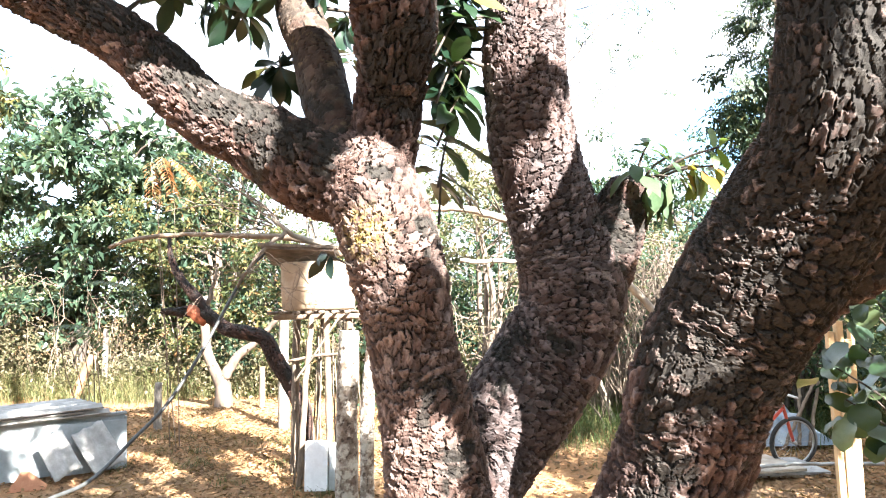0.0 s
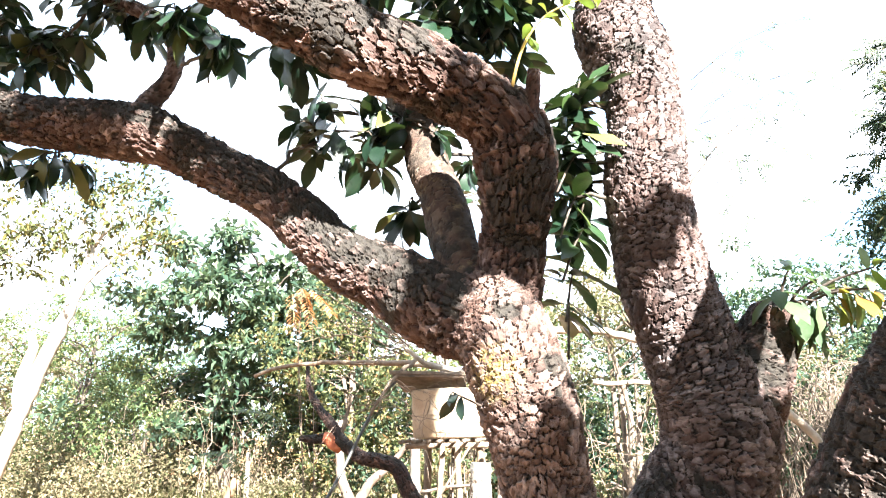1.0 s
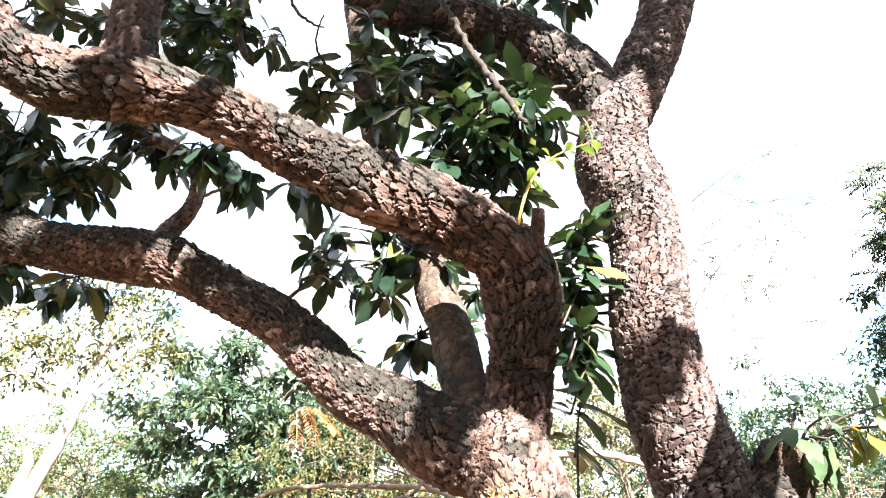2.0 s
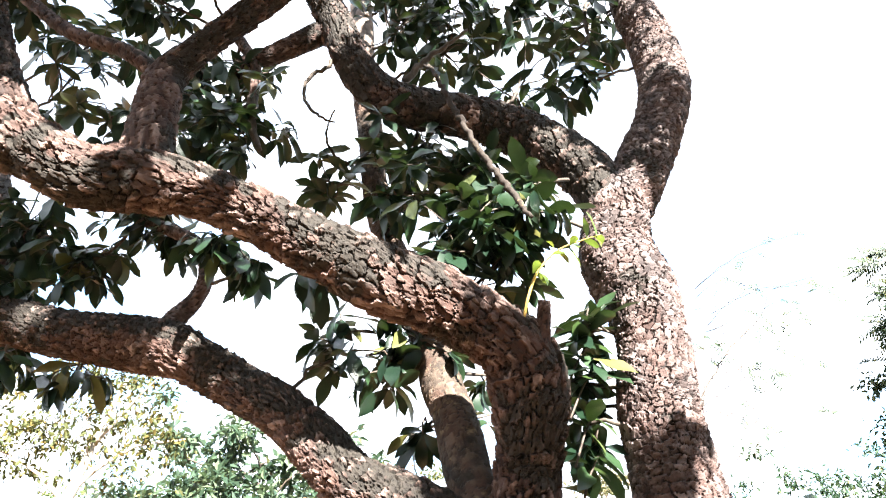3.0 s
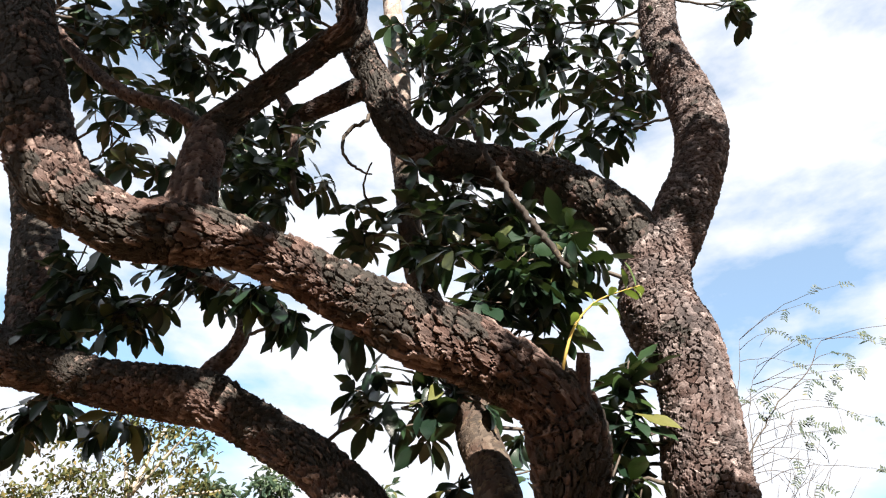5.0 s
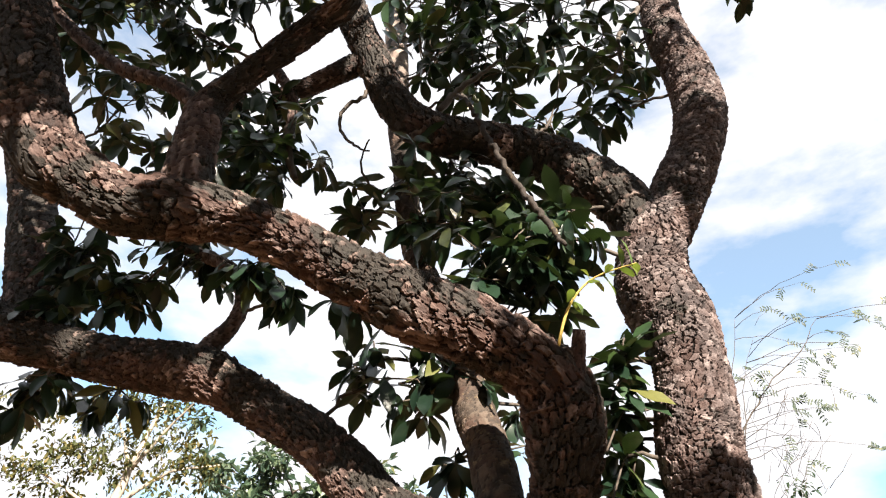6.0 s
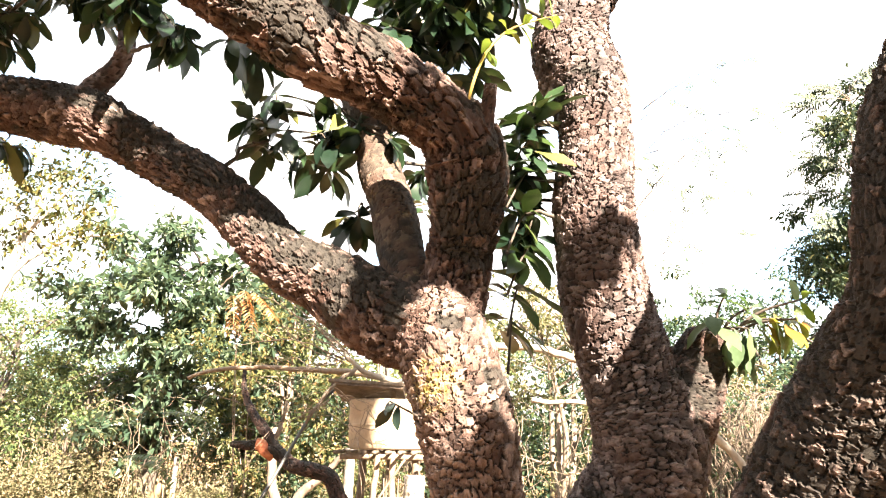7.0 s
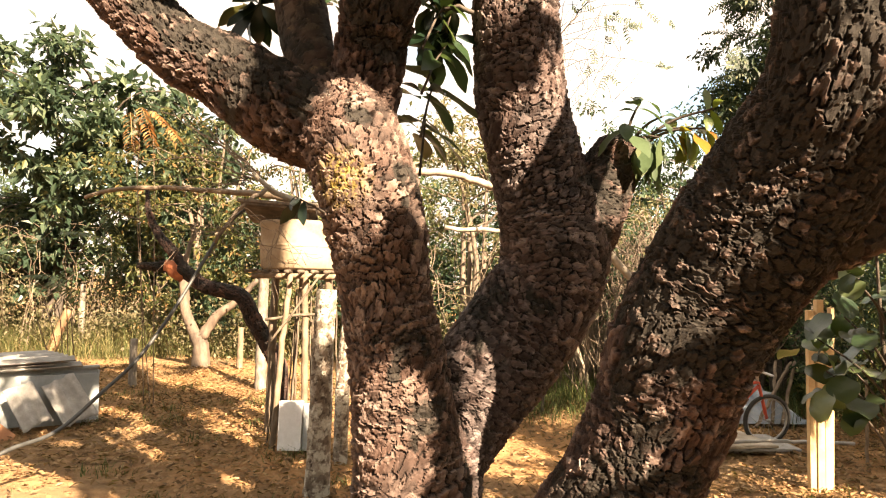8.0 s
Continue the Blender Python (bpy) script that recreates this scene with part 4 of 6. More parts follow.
            if np.linalg.norm(centre - root) > 0.05 and not (group == 2 and in_gap(centre, 0.1)):
                twigs.add(*tube_arrays([(*root, 0.013), (*mid, 0.010), (*centre, 0.007)], 5, 0.06, 0.006, rng))
            for _ in range(count if group == 2 or count < 5 else int(count * 1.5)):
                off = rng.normal(0, 0.55, 3) * spread
                end = centre + off
                axis = off / spread + np.array([0, 0, 0.5]) + rng.normal(0, 0.4, 3)
                if group == 2 and (in_gap(end, 0.08) or (end[0] < 1.1 and (end[2] - 1.75) < 2.4 * (end[1] + 0.35))):
                    continue
                start = mid + (centre - mid) * rng.uniform(0, 1) if group < 2 else end + rng.normal(0, 0.12, 3)
                bend = (start + end) / 2 + rng.normal(0, 0.03, 3)
                twigs.add(*tube_arrays([(*start, 0.006), (*bend, 0.005), (*end, 0.004)], 4, 0.08, 0.004, rng))
                for rot, at in rosette(rng, end, axis, hang, int(rng.integers(6, 10))):
                    kind = int(rng.integers(len(LEAVES)))
                    if at[1] < 2.0 and in_gap(at + rot[:, 0] * 0.1, 0.09):
                        continue
                    if group == 1 and len(singles) < 300:
                        singles.append((kind, rot, at))
                    else:
                        v, f = LEAVES[kind]
                        soup.add(v @ rot.T + at, f)
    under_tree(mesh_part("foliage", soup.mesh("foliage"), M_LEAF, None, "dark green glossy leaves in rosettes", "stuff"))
    under_tree(mesh_part("twig_mass", twigs.mesh("twig_mass"), M_TWIG, None, "thin grey-brown twigs", "stuff"))
    return singles


SINGLE_LEAVES = foliage()


def single_leaf_mesh(kind, material):
    v, f = LEAVES[kind]
    me = mesh_from("leaf", v, f)
    me.materials.append(material)
    return me


def place_leaf(me, rot, at, parent=None):
    ob = new("leaf", me)
    m = Matrix.Translation(at) @ Matrix(rot.tolist()).to_4x4()
    if parent is None:
        under_tree(ob)
        ob.matrix_basis = m
    else:
        ob.parent = parent
        ob.matrix_basis = m
    return ob


# bare crooked twigs
for rows in ([(-1.261, 2.8, 5.222, 0.0173), (-1.299, 2.8, 5.064, 0.0151), (-1.424, 2.78, 4.963, 0.0131), (-1.425, 2.76, 4.763, 0.0109), (-1.311, 2.75, 4.584, 0.0088), (-1.202, 2.75, 4.516, 0.0052)],
             [(-2.036, 2.95, 3.732, 0.0117), (-1.902, 2.9, 3.763, 0.0082), (-1.707, 2.85, 3.563, 0.0078), (-1.705, 2.85, 3.406, 0.0046)],
             [(-0.823, 2.9, 4.928, 0.0259), (-0.672, 2.9, 5.109, 0.0226), (-0.556, 2.9, 5.193, 0.0152), (-0.399, 2.9, 5.326, 0.0096)],
             [(0.602, 3.25, 6.065, 0.0257), (0.412, 3.2, 5.72, 0.0185), (0.393, 3.2, 5.417, 0.0119), (0.259, 3.2, 5.275, 0.0078)],
             [(-1.205, 3.35, 4.609, 0.0137), (-1.362, 3.2, 4.64, 0.0115), (-1.401, 3.1, 4.765, 0.0077), (-1.316, 3.0, 4.866, 0.0057)],
             [(-1.773, 2.75, 4.824, 0.037), (-1.72, 2.72, 4.54, 0.0283), (-1.631, 2.7, 4.324, 0.017)]):
    under_tree(tube_part("twig", rows, M_TWIG, None, "", 6, 0.03, 0.004, 9))

# dead stick caught in the crown, and young shoots
tube_rows = [(-0.076, 2.30, 3.371, 0.013), (-0.15, 2.33, 3.53, 0.021), (-0.27, 2.35, 3.772, 0.020), (-0.406, 2.40, 4.116, 0.019), (-0.534, 2.45, 4.485, 0.016), (-0.62, 2.60, 4.72, 0.012)]
under_tree(tube_part("dead_branch", [(x, y, z, 0.75 * r) for x, y, z, r in tube_rows], M_BARK_BROWN, None, "bare broken grey-brown stick", 9, 0.02, 0.005, 2))
shoot_rows = [(-0.15, 2.40, 2.93, 0.007), (-0.13, 2.36, 2.99, 0.007), (-0.079, 2.33, 3.113, 0.006), (0.0, 2.31, 3.19, 0.005), (0.058, 2.30, 3.213, 0.004), (0.196, 2.28, 3.237, 0.002)]
under_tree(tube_part("shoot", shoot_rows, M_YELLOWTWIG, None, "young yellow-red shoot", 6, 0.03))


def shoots():
    rng = np.random.default_rng(8)
    young = [single_leaf_mesh(k, M_LEAF_YOUNG) for k in range(len(LEAVES))]
    green = [single_leaf_mesh(k, M_LEAF_ONE) for k in range(len(LEAVES))]
    rust = [single_leaf_mesh(k, M_LEAF_RUST) for k in range(len(LEAVES))]
    for at in ((0.02, 2.31, 3.19), (0.08, 2.30, 3.215), (0.15, 2.29, 3.23), (0.19, 2.28, 3.237), (-0.07, 2.33, 3.12)):
        for rot, p in rosette(rng, np.array(at), np.array((0.9, 0, 0.3)), 0.15, 3, 0.55):
            place_leaf(young[int(rng.integers(5))], rot, p)
    mid_green = [single_leaf_mesh(k, M_LEAF_MID) for k in range(len(LEAVES))]
    # light green shoots between the two tall stems, and a few leaves low on the left stem
    for at, n in (((0.10, 2.88, 2.50), 5), ((0.05, 2.88, 2.33), 5), ((0.10, 2.90, 2.68), 5), ((0.02, 2.88, 2.18), 4), ((0.12, 2.88, 2.88), 4), ((0.12, 2.88, 3.02), 4)):
        under_tree(tube_part("shoot", [(0.0, 2.75, at[2] - 0.25, 0.006), (at[0] * 0.6, 2.84, at[2] - 0.08, 0.005), (*at, 0.004)], M_TWIG, None, "", 5, 0.04))
        for rot, p in rosette(rng, np.array(at), np.array((0.5, 0, 0.6)), 0.45, n + 3, 1.12):
            place_leaf((green if rng.random() < 0.45 else mid_green)[int(rng.integers(5))], rot, p)
    under_tree(tube_part("shoot", [(-0.30, 2.50, 1.74, 0.005), (-0.36, 2.47, 1.77, 0.004), (-0.42, 2.45, 1.80, 0.003)], M_TWIG, None, "", 5, 0.03))
    for rot, p in rosette(rng, np.array((-0.42, 2.45, 1.80)), np.array((-0.6, -0.2, 0.3)), 0.8, 4, 0.5):
        place_leaf(green[int(rng.integers(5))], rot, p)
    stub = np.array((0.86, 2.97, 2.05))
    for end, mats, n, hang, size in (((0.93, 2.88, 2.13), mid_green, 7, 1.7, 1.15), ((0.84, 2.86, 2.18), mid_green, 5, 0.45, 1.0), ((0.90, 2.86, 2.27), mid_green, 4, 0.15, 0.9), ((0.98, 2.86, 2.13), mid_green, 6, 1.9, 1.15),
                                     ((1.00, 2.86, 2.22), mid_green, 3, 0.2, 0.85), ((1.09, 2.84, 2.17), rust, 8, 0.7, 0.95), ((1.15, 2.80, 2.16), rust, 7, 1.0, 0.95), ((1.18, 2.80, 2.24), young, 4, 0.3, 0.75)):
        end = np.array(end)
        mid = (stub + end) / 2 + (0, 0, 0.05)
        under_tree(tube_part("shoot", [(*stub, 0.008), (*mid, 0.006), (*end, 0.004)], M_TWIG, None, "", 6, 0.03))
        for rot, p in rosette(rng, end, end - stub, hang, n, size * 0.82):
            place_leaf(mats[int(rng.integers(5))], rot, p)


shoots()


# ---- plants behind ----
M_STRAW = leaf_material("straw_leaf", (0.0, (0.058, 0.057, 0.030)), (0.5, (0.112, 0.098, 0.056)), (1.0, (0.20, 0.165, 0.105)), gloss=0.6, thin=0.25, glow=(0.26, 0.23, 0.12))
M_CROWN = leaf_material("olive_leaf", (0.0, (0.024, 0.034, 0.012)), (0.6, (0.055, 0.060, 0.018)), (1.0, (0.12, 0.09, 0.028)), gloss=0.55, thin=0.15, glow=(0.15, 0.15, 0.04))

def leafy_tree(name, label, category, at, height, radius, material, bark, seed, leaves=5000, size=0.10, base=0.35, lean=(0, 0), stems=1, stem_r=0.06, group="", aspect=0.45, gaps=0.45):
    """A tree or bush: tapered stems and limbs, and a crown of many small leaves in clumps with gaps."""
    rng = np.random.default_rng(seed)
    ob = thing(name, label, category, at, group)
    wood, soup = Soup(), Soup()
    tips = []
    for s in range(stems):
        a0 = rng.uniform(0, 6.28)
        foot = np.array([math.cos(a0), math.sin(a0), 0]) * (0.12 * (stems > 1))
        top = np.array([lean[0] + rng.normal(0, 0.15) * radius + foot[0] * 4, lean[1] + rng.normal(0, 0.15) * radius, height * rng.uniform(0.75, 0.92)])
        m1 = foot * 0.5 + top * 0.5 * np.array([0.7, 0.7, 1]) + rng.normal(0, 0.10, 3) * radius
        m1[2] = height * 0.42
        rows = [(*(foot - (0, 0, 0.1)), stem_r * 1.25), (*m1, stem_r * 0.8), (*top, stem_r * 0.25)]
        wood.add(*tube_arrays(rows, 7, 0.25, 0.01, rng))
        line = curve_points(rows, 0.15)
        line = line[line[:, 2] > height * base * 0.8]
        for _ in range(int(13 / stems) + 4):
            p = line[int(rng.integers(len(line)))]
            ang, up = rng.uniform(0, 6.28), rng.uniform(-0.05, 0.75)
            f = (p[2] / height - base) / (1 - base)
            reach = radius * math.sqrt(max(0.12, 1 - (2 * f - 0.85) ** 2)) * rng.uniform(0.6, 1.1)
            end = p[:3] + np.array([math.cos(ang), math.sin(ang), up * 0.6]) * reach
            end[2] = min(end[2], height)
            mid = (p[:3] + end) / 2 + np.array([0, 0, 0.12 * reach]) + rng.normal(0, 0.06, 3) * reach
            wood.add(*tube_arrays([(*p[:3], stem_r * 0.4), (*mid, stem_r * 0.25), (*end, stem_r * 0.1)], 5, 0.2, 0.012, rng))
            tips += [end, mid * 0.35 + end * 0.65, (mid + end) / 2]
        tips.append(top)
    tips = np.array(tips)
    sub = tips[rng.integers(len(tips), size=len(tips) * 2)] + rng.normal(0, 0.22, (len(tips) * 2, 3)) * radius
    centres = np.vstack([tips, sub[sub[:, 2] > 0.15]])
    centres = centres[rng.random(len(centres)) > gaps * 0.7]
    pick = centres[rng.integers(len(centres), size=leaves)]
    pos = pick + rng.normal(0, 1, (leaves, 3)) * np.array([0.070, 0.070, 0.050]) * radius * rng.uniform(0.4, 1.2, (leaves, 1))
    pos[:, 2] = np.maximum(pos[:, 2], 0.04)
    out = rng.normal(0, 1, (leaves, 3)) + np.array([0, 0, -0.35]) + 0.7 * (pos - pick) / (0.09 * radius)
    out /= np.linalg.norm(out, axis=1)[:, None]
    upv = rng.normal(0, 0.6, (leaves, 3)) + np.array([0.0, 0, 1.0])
    side = np.cross(upv, out)
    side /= np.maximum(1e-6, np.linalg.norm(side, axis=1))[:, None]
    nor = np.cross(out, side)
    ln = size * rng.uniform(0.6, 1.3, (leaves, 1))
    wd = ln * aspect * 0.5
    v = np.stack([pos, pos + out * ln * 0.5 - side * wd + nor * wd * 0.3, pos + out * ln - nor * ln * 0.15, pos + out * ln * 0.5 + side * wd + nor * wd * 0.3], 1).reshape(-1, 3)
    f = np.arange(leaves * 4).reshape(-1, 4)
    soup.add(v, f)
    mesh_part("trunk", wood.mesh("trunk"), bark, ob)
    mesh_part("crown", soup.mesh("crown", False), material, ob, "", "stuff")
    return ob


PLANTS = [
    # name, label, at, height, radius, material, bark, leaves, leaf size, base, stems
    ("shade_tree", "dark green broad-leaved tree at the clearing's edge", (-7.8, 14.6), 6.9, 2.5, M_BUSH_TALL, M_TWIG, 9500, 0.24, 0.27, 3),
    ("shade_tree", "dark green broad-leaved tree at the clearing's edge", (-5.8, 15.4), 6.0, 2.1, M_BUSH_TALL, M_TWIG, 7000, 0.22, 0.27, 3),
    ("bush", "yellow-green bush with drying leaves", (-4.4, 14.0), 5.2, 1.8, M_BUSH_YELLOW, M_DRYTWIG, 7000, 0.12, 0.04, 5),
    ("bush", "yellow-green bush with drying leaves", (-2.2, 13.6), 4.9, 1.8, M_BUSH_YELLOW, M_DRYTWIG, 7000, 0.11, 0.04, 5),
    ("bush", "green bush at the clearing's edge", (-3.4, 14.4), 3.0, 1.6, M_BUSH_DARK, M_TWIG, 9000, 0.12, 0.0, 6),
    ("bush", "green bush at the clearing's edge", (-9.8, 15.0), 3.6, 1.9, M_BUSH, M_TWIG, 6000, 0.11, 0.1, 4),
    ("bush", "green bush at the clearing's edge", (-12.0, 15.0), 5.0, 2.2, M_BUSH, M_TWIG, 6000, 0.11, 0.1, 4),
    ("bush", "pale dry bush at the clearing's edge", (-14.6, 15.5), 4.8, 2.2, M_BUSH_PALE, M_DRYTWIG, 5000, 0.11, 0.1, 4),
    ("bush", "pale dry bush with thin twigs", (0.9, 11.4), 4.6, 1.5, M_BUSH_PALE, M_DRYTWIG, 5200, 0.10, 0.15, 4),
    ("bush", "pale dry bush with thin twigs", (-0.6, 13.6), 4.4, 1.6, M_BUSH, M_DRYTWIG, 5200, 0.10, 0.1, 4),
    ("bush", "green bush at the clearing's edge", (2.8, 13.2), 4.2, 1.8, M_BUSH_DARK, M_TWIG, 8000, 0.11, 0.1, 4),
    ("bush", "brown bush tangled with dry creepers", (3.4, 10.6), 3.1, 1.3, M_BUSH_PALE, M_DRYTWIG, 3600, 0.09, 0.1, 5),
    ("bush", "green bush at the clearing's edge", (4.8, 12.4), 4.6, 1.9, M_BUSH_DARK, M_TWIG, 9000, 0.11, 0.05, 4),
    ("forest_tree", "tall light green tree with narrow leaves", (7.3, 12.2), 8.6, 2.2, M_BUSH_FEATHER, M_DRYTWIG, 22000, 0.12, 0.12, 4),
    ("forest_tree", "tall light green tree with narrow leaves", (8.2, 13.0), 8.2, 2.2, M_BUSH_DARK, M_TWIG, 8000, 0.13, 0.2, 1),
    ("bush", "green bush beside the clearing", (7.4, 9.8), 3.0, 1.6, M_BUSH, M_TWIG, 6000, 0.10, 0.05, 5),
    ("bush", "green bush beside the clearing", (9.6, 8.4), 3.2, 1.7, M_BUSH_DARK, M_TWIG, 5000, 0.11, 0.05, 5),
    ("bush", "green bush beside the clearing", (6.2, 8.2), 1.7, 1.0, M_BUSH, M_TWIG, 4000, 0.08, 0.05, 5),
    # dark-leaved shrubs added in place of the shade under the plants
    ("bush", "dark green shrub added to stand for shade", (3.3, 9.7), 2.5, 1.1, M_BUSH_DARK, M_TWIG, 5000, 0.09, 0.05, 5),
    ("bush", "dark green shrub added to stand for shade", (4.6, 8.8), 2.0, 1.0, M_BUSH_DARK, M_TWIG, 4500, 0.09, 0.05, 5),
    ("bush", "dark green shrub added to stand for shade", (5.4, 7.3), 1.9, 0.9, M_BUSH_DARK, M_TWIG, 4500, 0.09, 0.05, 5),
    # unseen bushes added behind and beside the eye to cut sky and bounced light
    ("bush", "unseen leafy bush added to block light round the clearing", (-8.5, 2.0), 3.2, 1.7, M_BUSH_DARK, M_TWIG, 3500, 0.15, 0.05, 5),
    ("bush", "unseen leafy bush added to block light round the clearing", (-7.0, -4.0), 5.4, 2.4, M_BUSH_DARK, M_TWIG, 6000, 0.20, 0.05, 5),
    ("bush", "tall unseen leafy bush added to block light round the clearing", (-3.2, -7.0), 6.2, 2.5, M_BUSH_DARK, M_TWIG, 8000, 0.22, 0.05, 5),
    ("bush", "tall unseen leafy bush added to block light round the clearing", (0.6, -8.0), 6.2, 2.5, M_BUSH_DARK, M_TWIG, 8000, 0.22, 0.05, 5),
    ("bush", "tall unseen leafy bush added to block light round the clearing", (4.4, -7.4), 6.2, 2.5, M_BUSH_DARK, M_TWIG, 8000, 0.22, 0.05, 5),
    ("bush", "unseen leafy bush added to block light round the clearing", (7.6, -4.0), 5.8, 2.4, M_BUSH_DARK, M_TWIG, 7000, 0.20, 0.05, 5),
    # two unseen trees, added to throw shade over the bicycle and the heap
    ("forest_tree", "broad unseen tree added to shade the clearing's right side", (6.6, 2.2), 6.4, 2.4, M_BUSH_DARK, M_TWIG, 14000, 0.18, 0.2, 2),
    ("forest_tree", "broad unseen tree added to shade the clearing's right side", (8.2, 4.6), 6.0, 2.2, M_BUSH_DARK, M_TWIG, 7000, 0.16, 0.3, 2),
    ("forest_tree", "light green rounded tree in the distance", (-19.0, 25.0), 7.4, 3.4, M_BUSH, M_TWIG, 8000, 0.20, 0.15, 2),
    ("bush", "tall bush behind the clearing", (-7.0, 18.5), 4.6, 2.2, M_BUSH, M_TWIG, 6000, 0.13, 0.05, 4),
    ("bush", "tall bush behind the clearing", (-2.0, 18.5), 4.8, 2.3, M_BUSH, M_TWIG, 6000, 0.13, 0.05, 4),
    ("bush", "tall bush behind the clearing", (2.2, 18.0), 5.0, 2.3, M_BUSH_DARK, M_TWIG, 6000, 0.13, 0.05, 4),
    ("bush", "tall bush behind the clearing", (-12.5, 19.0), 4.2, 2.4, M_BUSH_DARK, M_TWIG, 6000, 0.13, 0.05, 4),
    ("bush", "tall bush behind the clearing", (6.4, 17.5), 4.8, 2.4, M_BUSH, M_TWIG, 6000, 0.13, 0.05, 4),
    ("bush", "tall bush behind the clearing", (11.5, 14.5), 4.6, 2.4, M_BUSH, M_TWIG, 6000, 0.13, 0.05, 4),
]
for k, (name, label, at, height, radius, mat, bark, count, size, base, stems) in enumerate(PLANTS):
    leafy_tree(name, label, "tree" if "tree" in name else "bush", (*at, 0), height, radius, mat, bark, 100 + k, count, size, base, stems=stems, stem_r=0.02 + 0.008 * height, group="woodland edge")


def leaf_mass(name, label, category, material, count, size, place, seed):
    """Undergrowth or far woods: a mass of leaves whose top is uneven."""
    rng = np.random.default_rng(seed)
    pos = place(rng, count)
    out = rng.normal(0, 1, (count, 3))
    out /= np.linalg.norm(out, axis=1)[:, None]
    side = np.cross(rng.normal(0, 0.6, (count, 3)) + (0, 0, 1.0), out)
    side /= np.maximum(1e-6, np.linalg.norm(side, axis=1))[:, None]
    ln = size * rng.uniform(0.5, 1.4, (count, 1))
    v = np.stack([pos, pos + out * ln * 0.5 - side * ln * 0.25, pos + out * ln, pos + out * ln * 0.5 + side * ln * 0.25], 1).reshape(-1, 3)
    me = mesh_from(name, v, np.arange(count * 4).reshape(-1, 4), False)
    me.materials.append(material)
    tagged(new(name, me), label, category, "", "stuff")


def hedge(x0, x1, depth, height):
    def place(rng, n):
        x = rng.uniform(x0, x1, n)
        y = depth + rng.normal(0, 0.7, n) + 0.8 * np.sin(x * 0.7)
        top = height * (0.15 + 1.3 * value_noise(x * 1.1 + 90, y * 0.9 + 20, 9999, 5.0) * (0.5 + value_noise(x * 4.1 + 90, y * 3.0 + 20, 9999, 8.0)))
        z = top * (rng.random(n) ** 0.8) + 0.05
        return np.stack([x, y, z], -1)
    return place


def far_ring(r0, r1, height):
    def place(rng, n):
        a, r = rng.uniform(0, 2 * math.pi, n), rng.uniform(r0, r1, n)
        top = height * (0.5 + 0.9 * value_noise(a * 22 + 50, r * 0.1, 9999, 7.0))
        return np.stack([r * np.sin(a), 6 + r * np.cos(a), top * rng.random(n) ** 0.8 + 0.1], -1)
    return place


leaf_mass("undergrowth", "dense green undergrowth along the clearing", "undergrowth", M_BUSH, 34000, 0.12, hedge(-20, 14, 15.8, 2.5), 201)
leaf_mass("undergrowth", "pale dry undergrowth along the clearing", "undergrowth", M_BUSH_PALE, 16000, 0.10, hedge(-17, -1, 14.4, 1.6), 202)
leaf_mass("undergrowth", "shrubby green undergrowth beside the clearing", "undergrowth", M_BUSH, 14000, 0.10, hedge(1.2, 12, 12.0, 1.7), 203)
leaf_mass("undergrowth", "straw-coloured dry undergrowth before the bushes", "undergrowth", M_STRAW, 26000, 0.075, hedge(-17, -0.8, 13.6, 1.25), 205)
leaf_mass("undergrowth", "tall straw-coloured dry undergrowth before the trees", "undergrowth", M_STRAW, 16000, 0.08, hedge(-12.5, -5.6, 14.0, 2.1), 206)
leaf_mass("undergrowth", "dark green shaded undergrowth behind the clearing", "undergrowth", M_BUSH_DARK, 22000, 0.11, hedge(-1.2, 7.0, 12.6, 2.4), 207)
leaf_mass("far_woods", "distant green woodland round the clearing", "woodland", M_BUSH, 40000, 0.7, far_ring(45, 75, 7.0), 204)


def pale_tree():
    ob = thing("pale_tree", "slender tree with pale trunk and sparse yellow-green crown", "tree", (-10.1, 10.5, 0))
    o = np.array((10.1, -10.5, 0))
    wood, soup = Soup(), Soup()
    rng = np.random.default_rng(31)
    main = [(-10.1, 10.5, -0.1, 0.17), (-9.8, 10.5, 0.9, 0.15), (-9.45, 10.5, 1.89, 0.14), (-9.05, 10.5, 3.0, 0.13), (-8.53, 10.5, 4.26, 0.10), (-8.4, 10.6, 5.2, 0.06), (-8.2, 10.8, 6.4, 0.03)]
    rows = [main, [(-9.4, 10.5, 2.0, 0.11), (-9.45, 10.5, 2.7, 0.10), (-9.28, 10.5, 3.3, 0.09), (-9.3, 10.4, 3.55, 0.05)],
            [(-8.6, 10.5, 4.1, 0.05), (-9.2, 10.4, 4.6, 0.03), (-10.2, 10.4, 5.1, 0.015)], [(-8.53, 10.5, 4.3, 0.05), (-7.8, 10.7, 5.0, 0.03), (-6.8, 10.9, 5.2, 0.015)],
            [(-8.4, 10.6, 5.0, 0.04), (-8.9, 10.7, 5.9, 0.025), (-9.6, 10.9, 6.6, 0.012)], [(-8.4, 10.6, 5.1, 0.04), (-7.7, 10.5, 5.9, 0.02), (-7.2, 10.4, 6.3, 0.01)]]
    for r in rows:
        r = [(x + o[0], y + o[1], z, w) for x, y, z, w in r]
        wood.add(*tube_arrays(r, 8, 0.15, 0.01, rng))
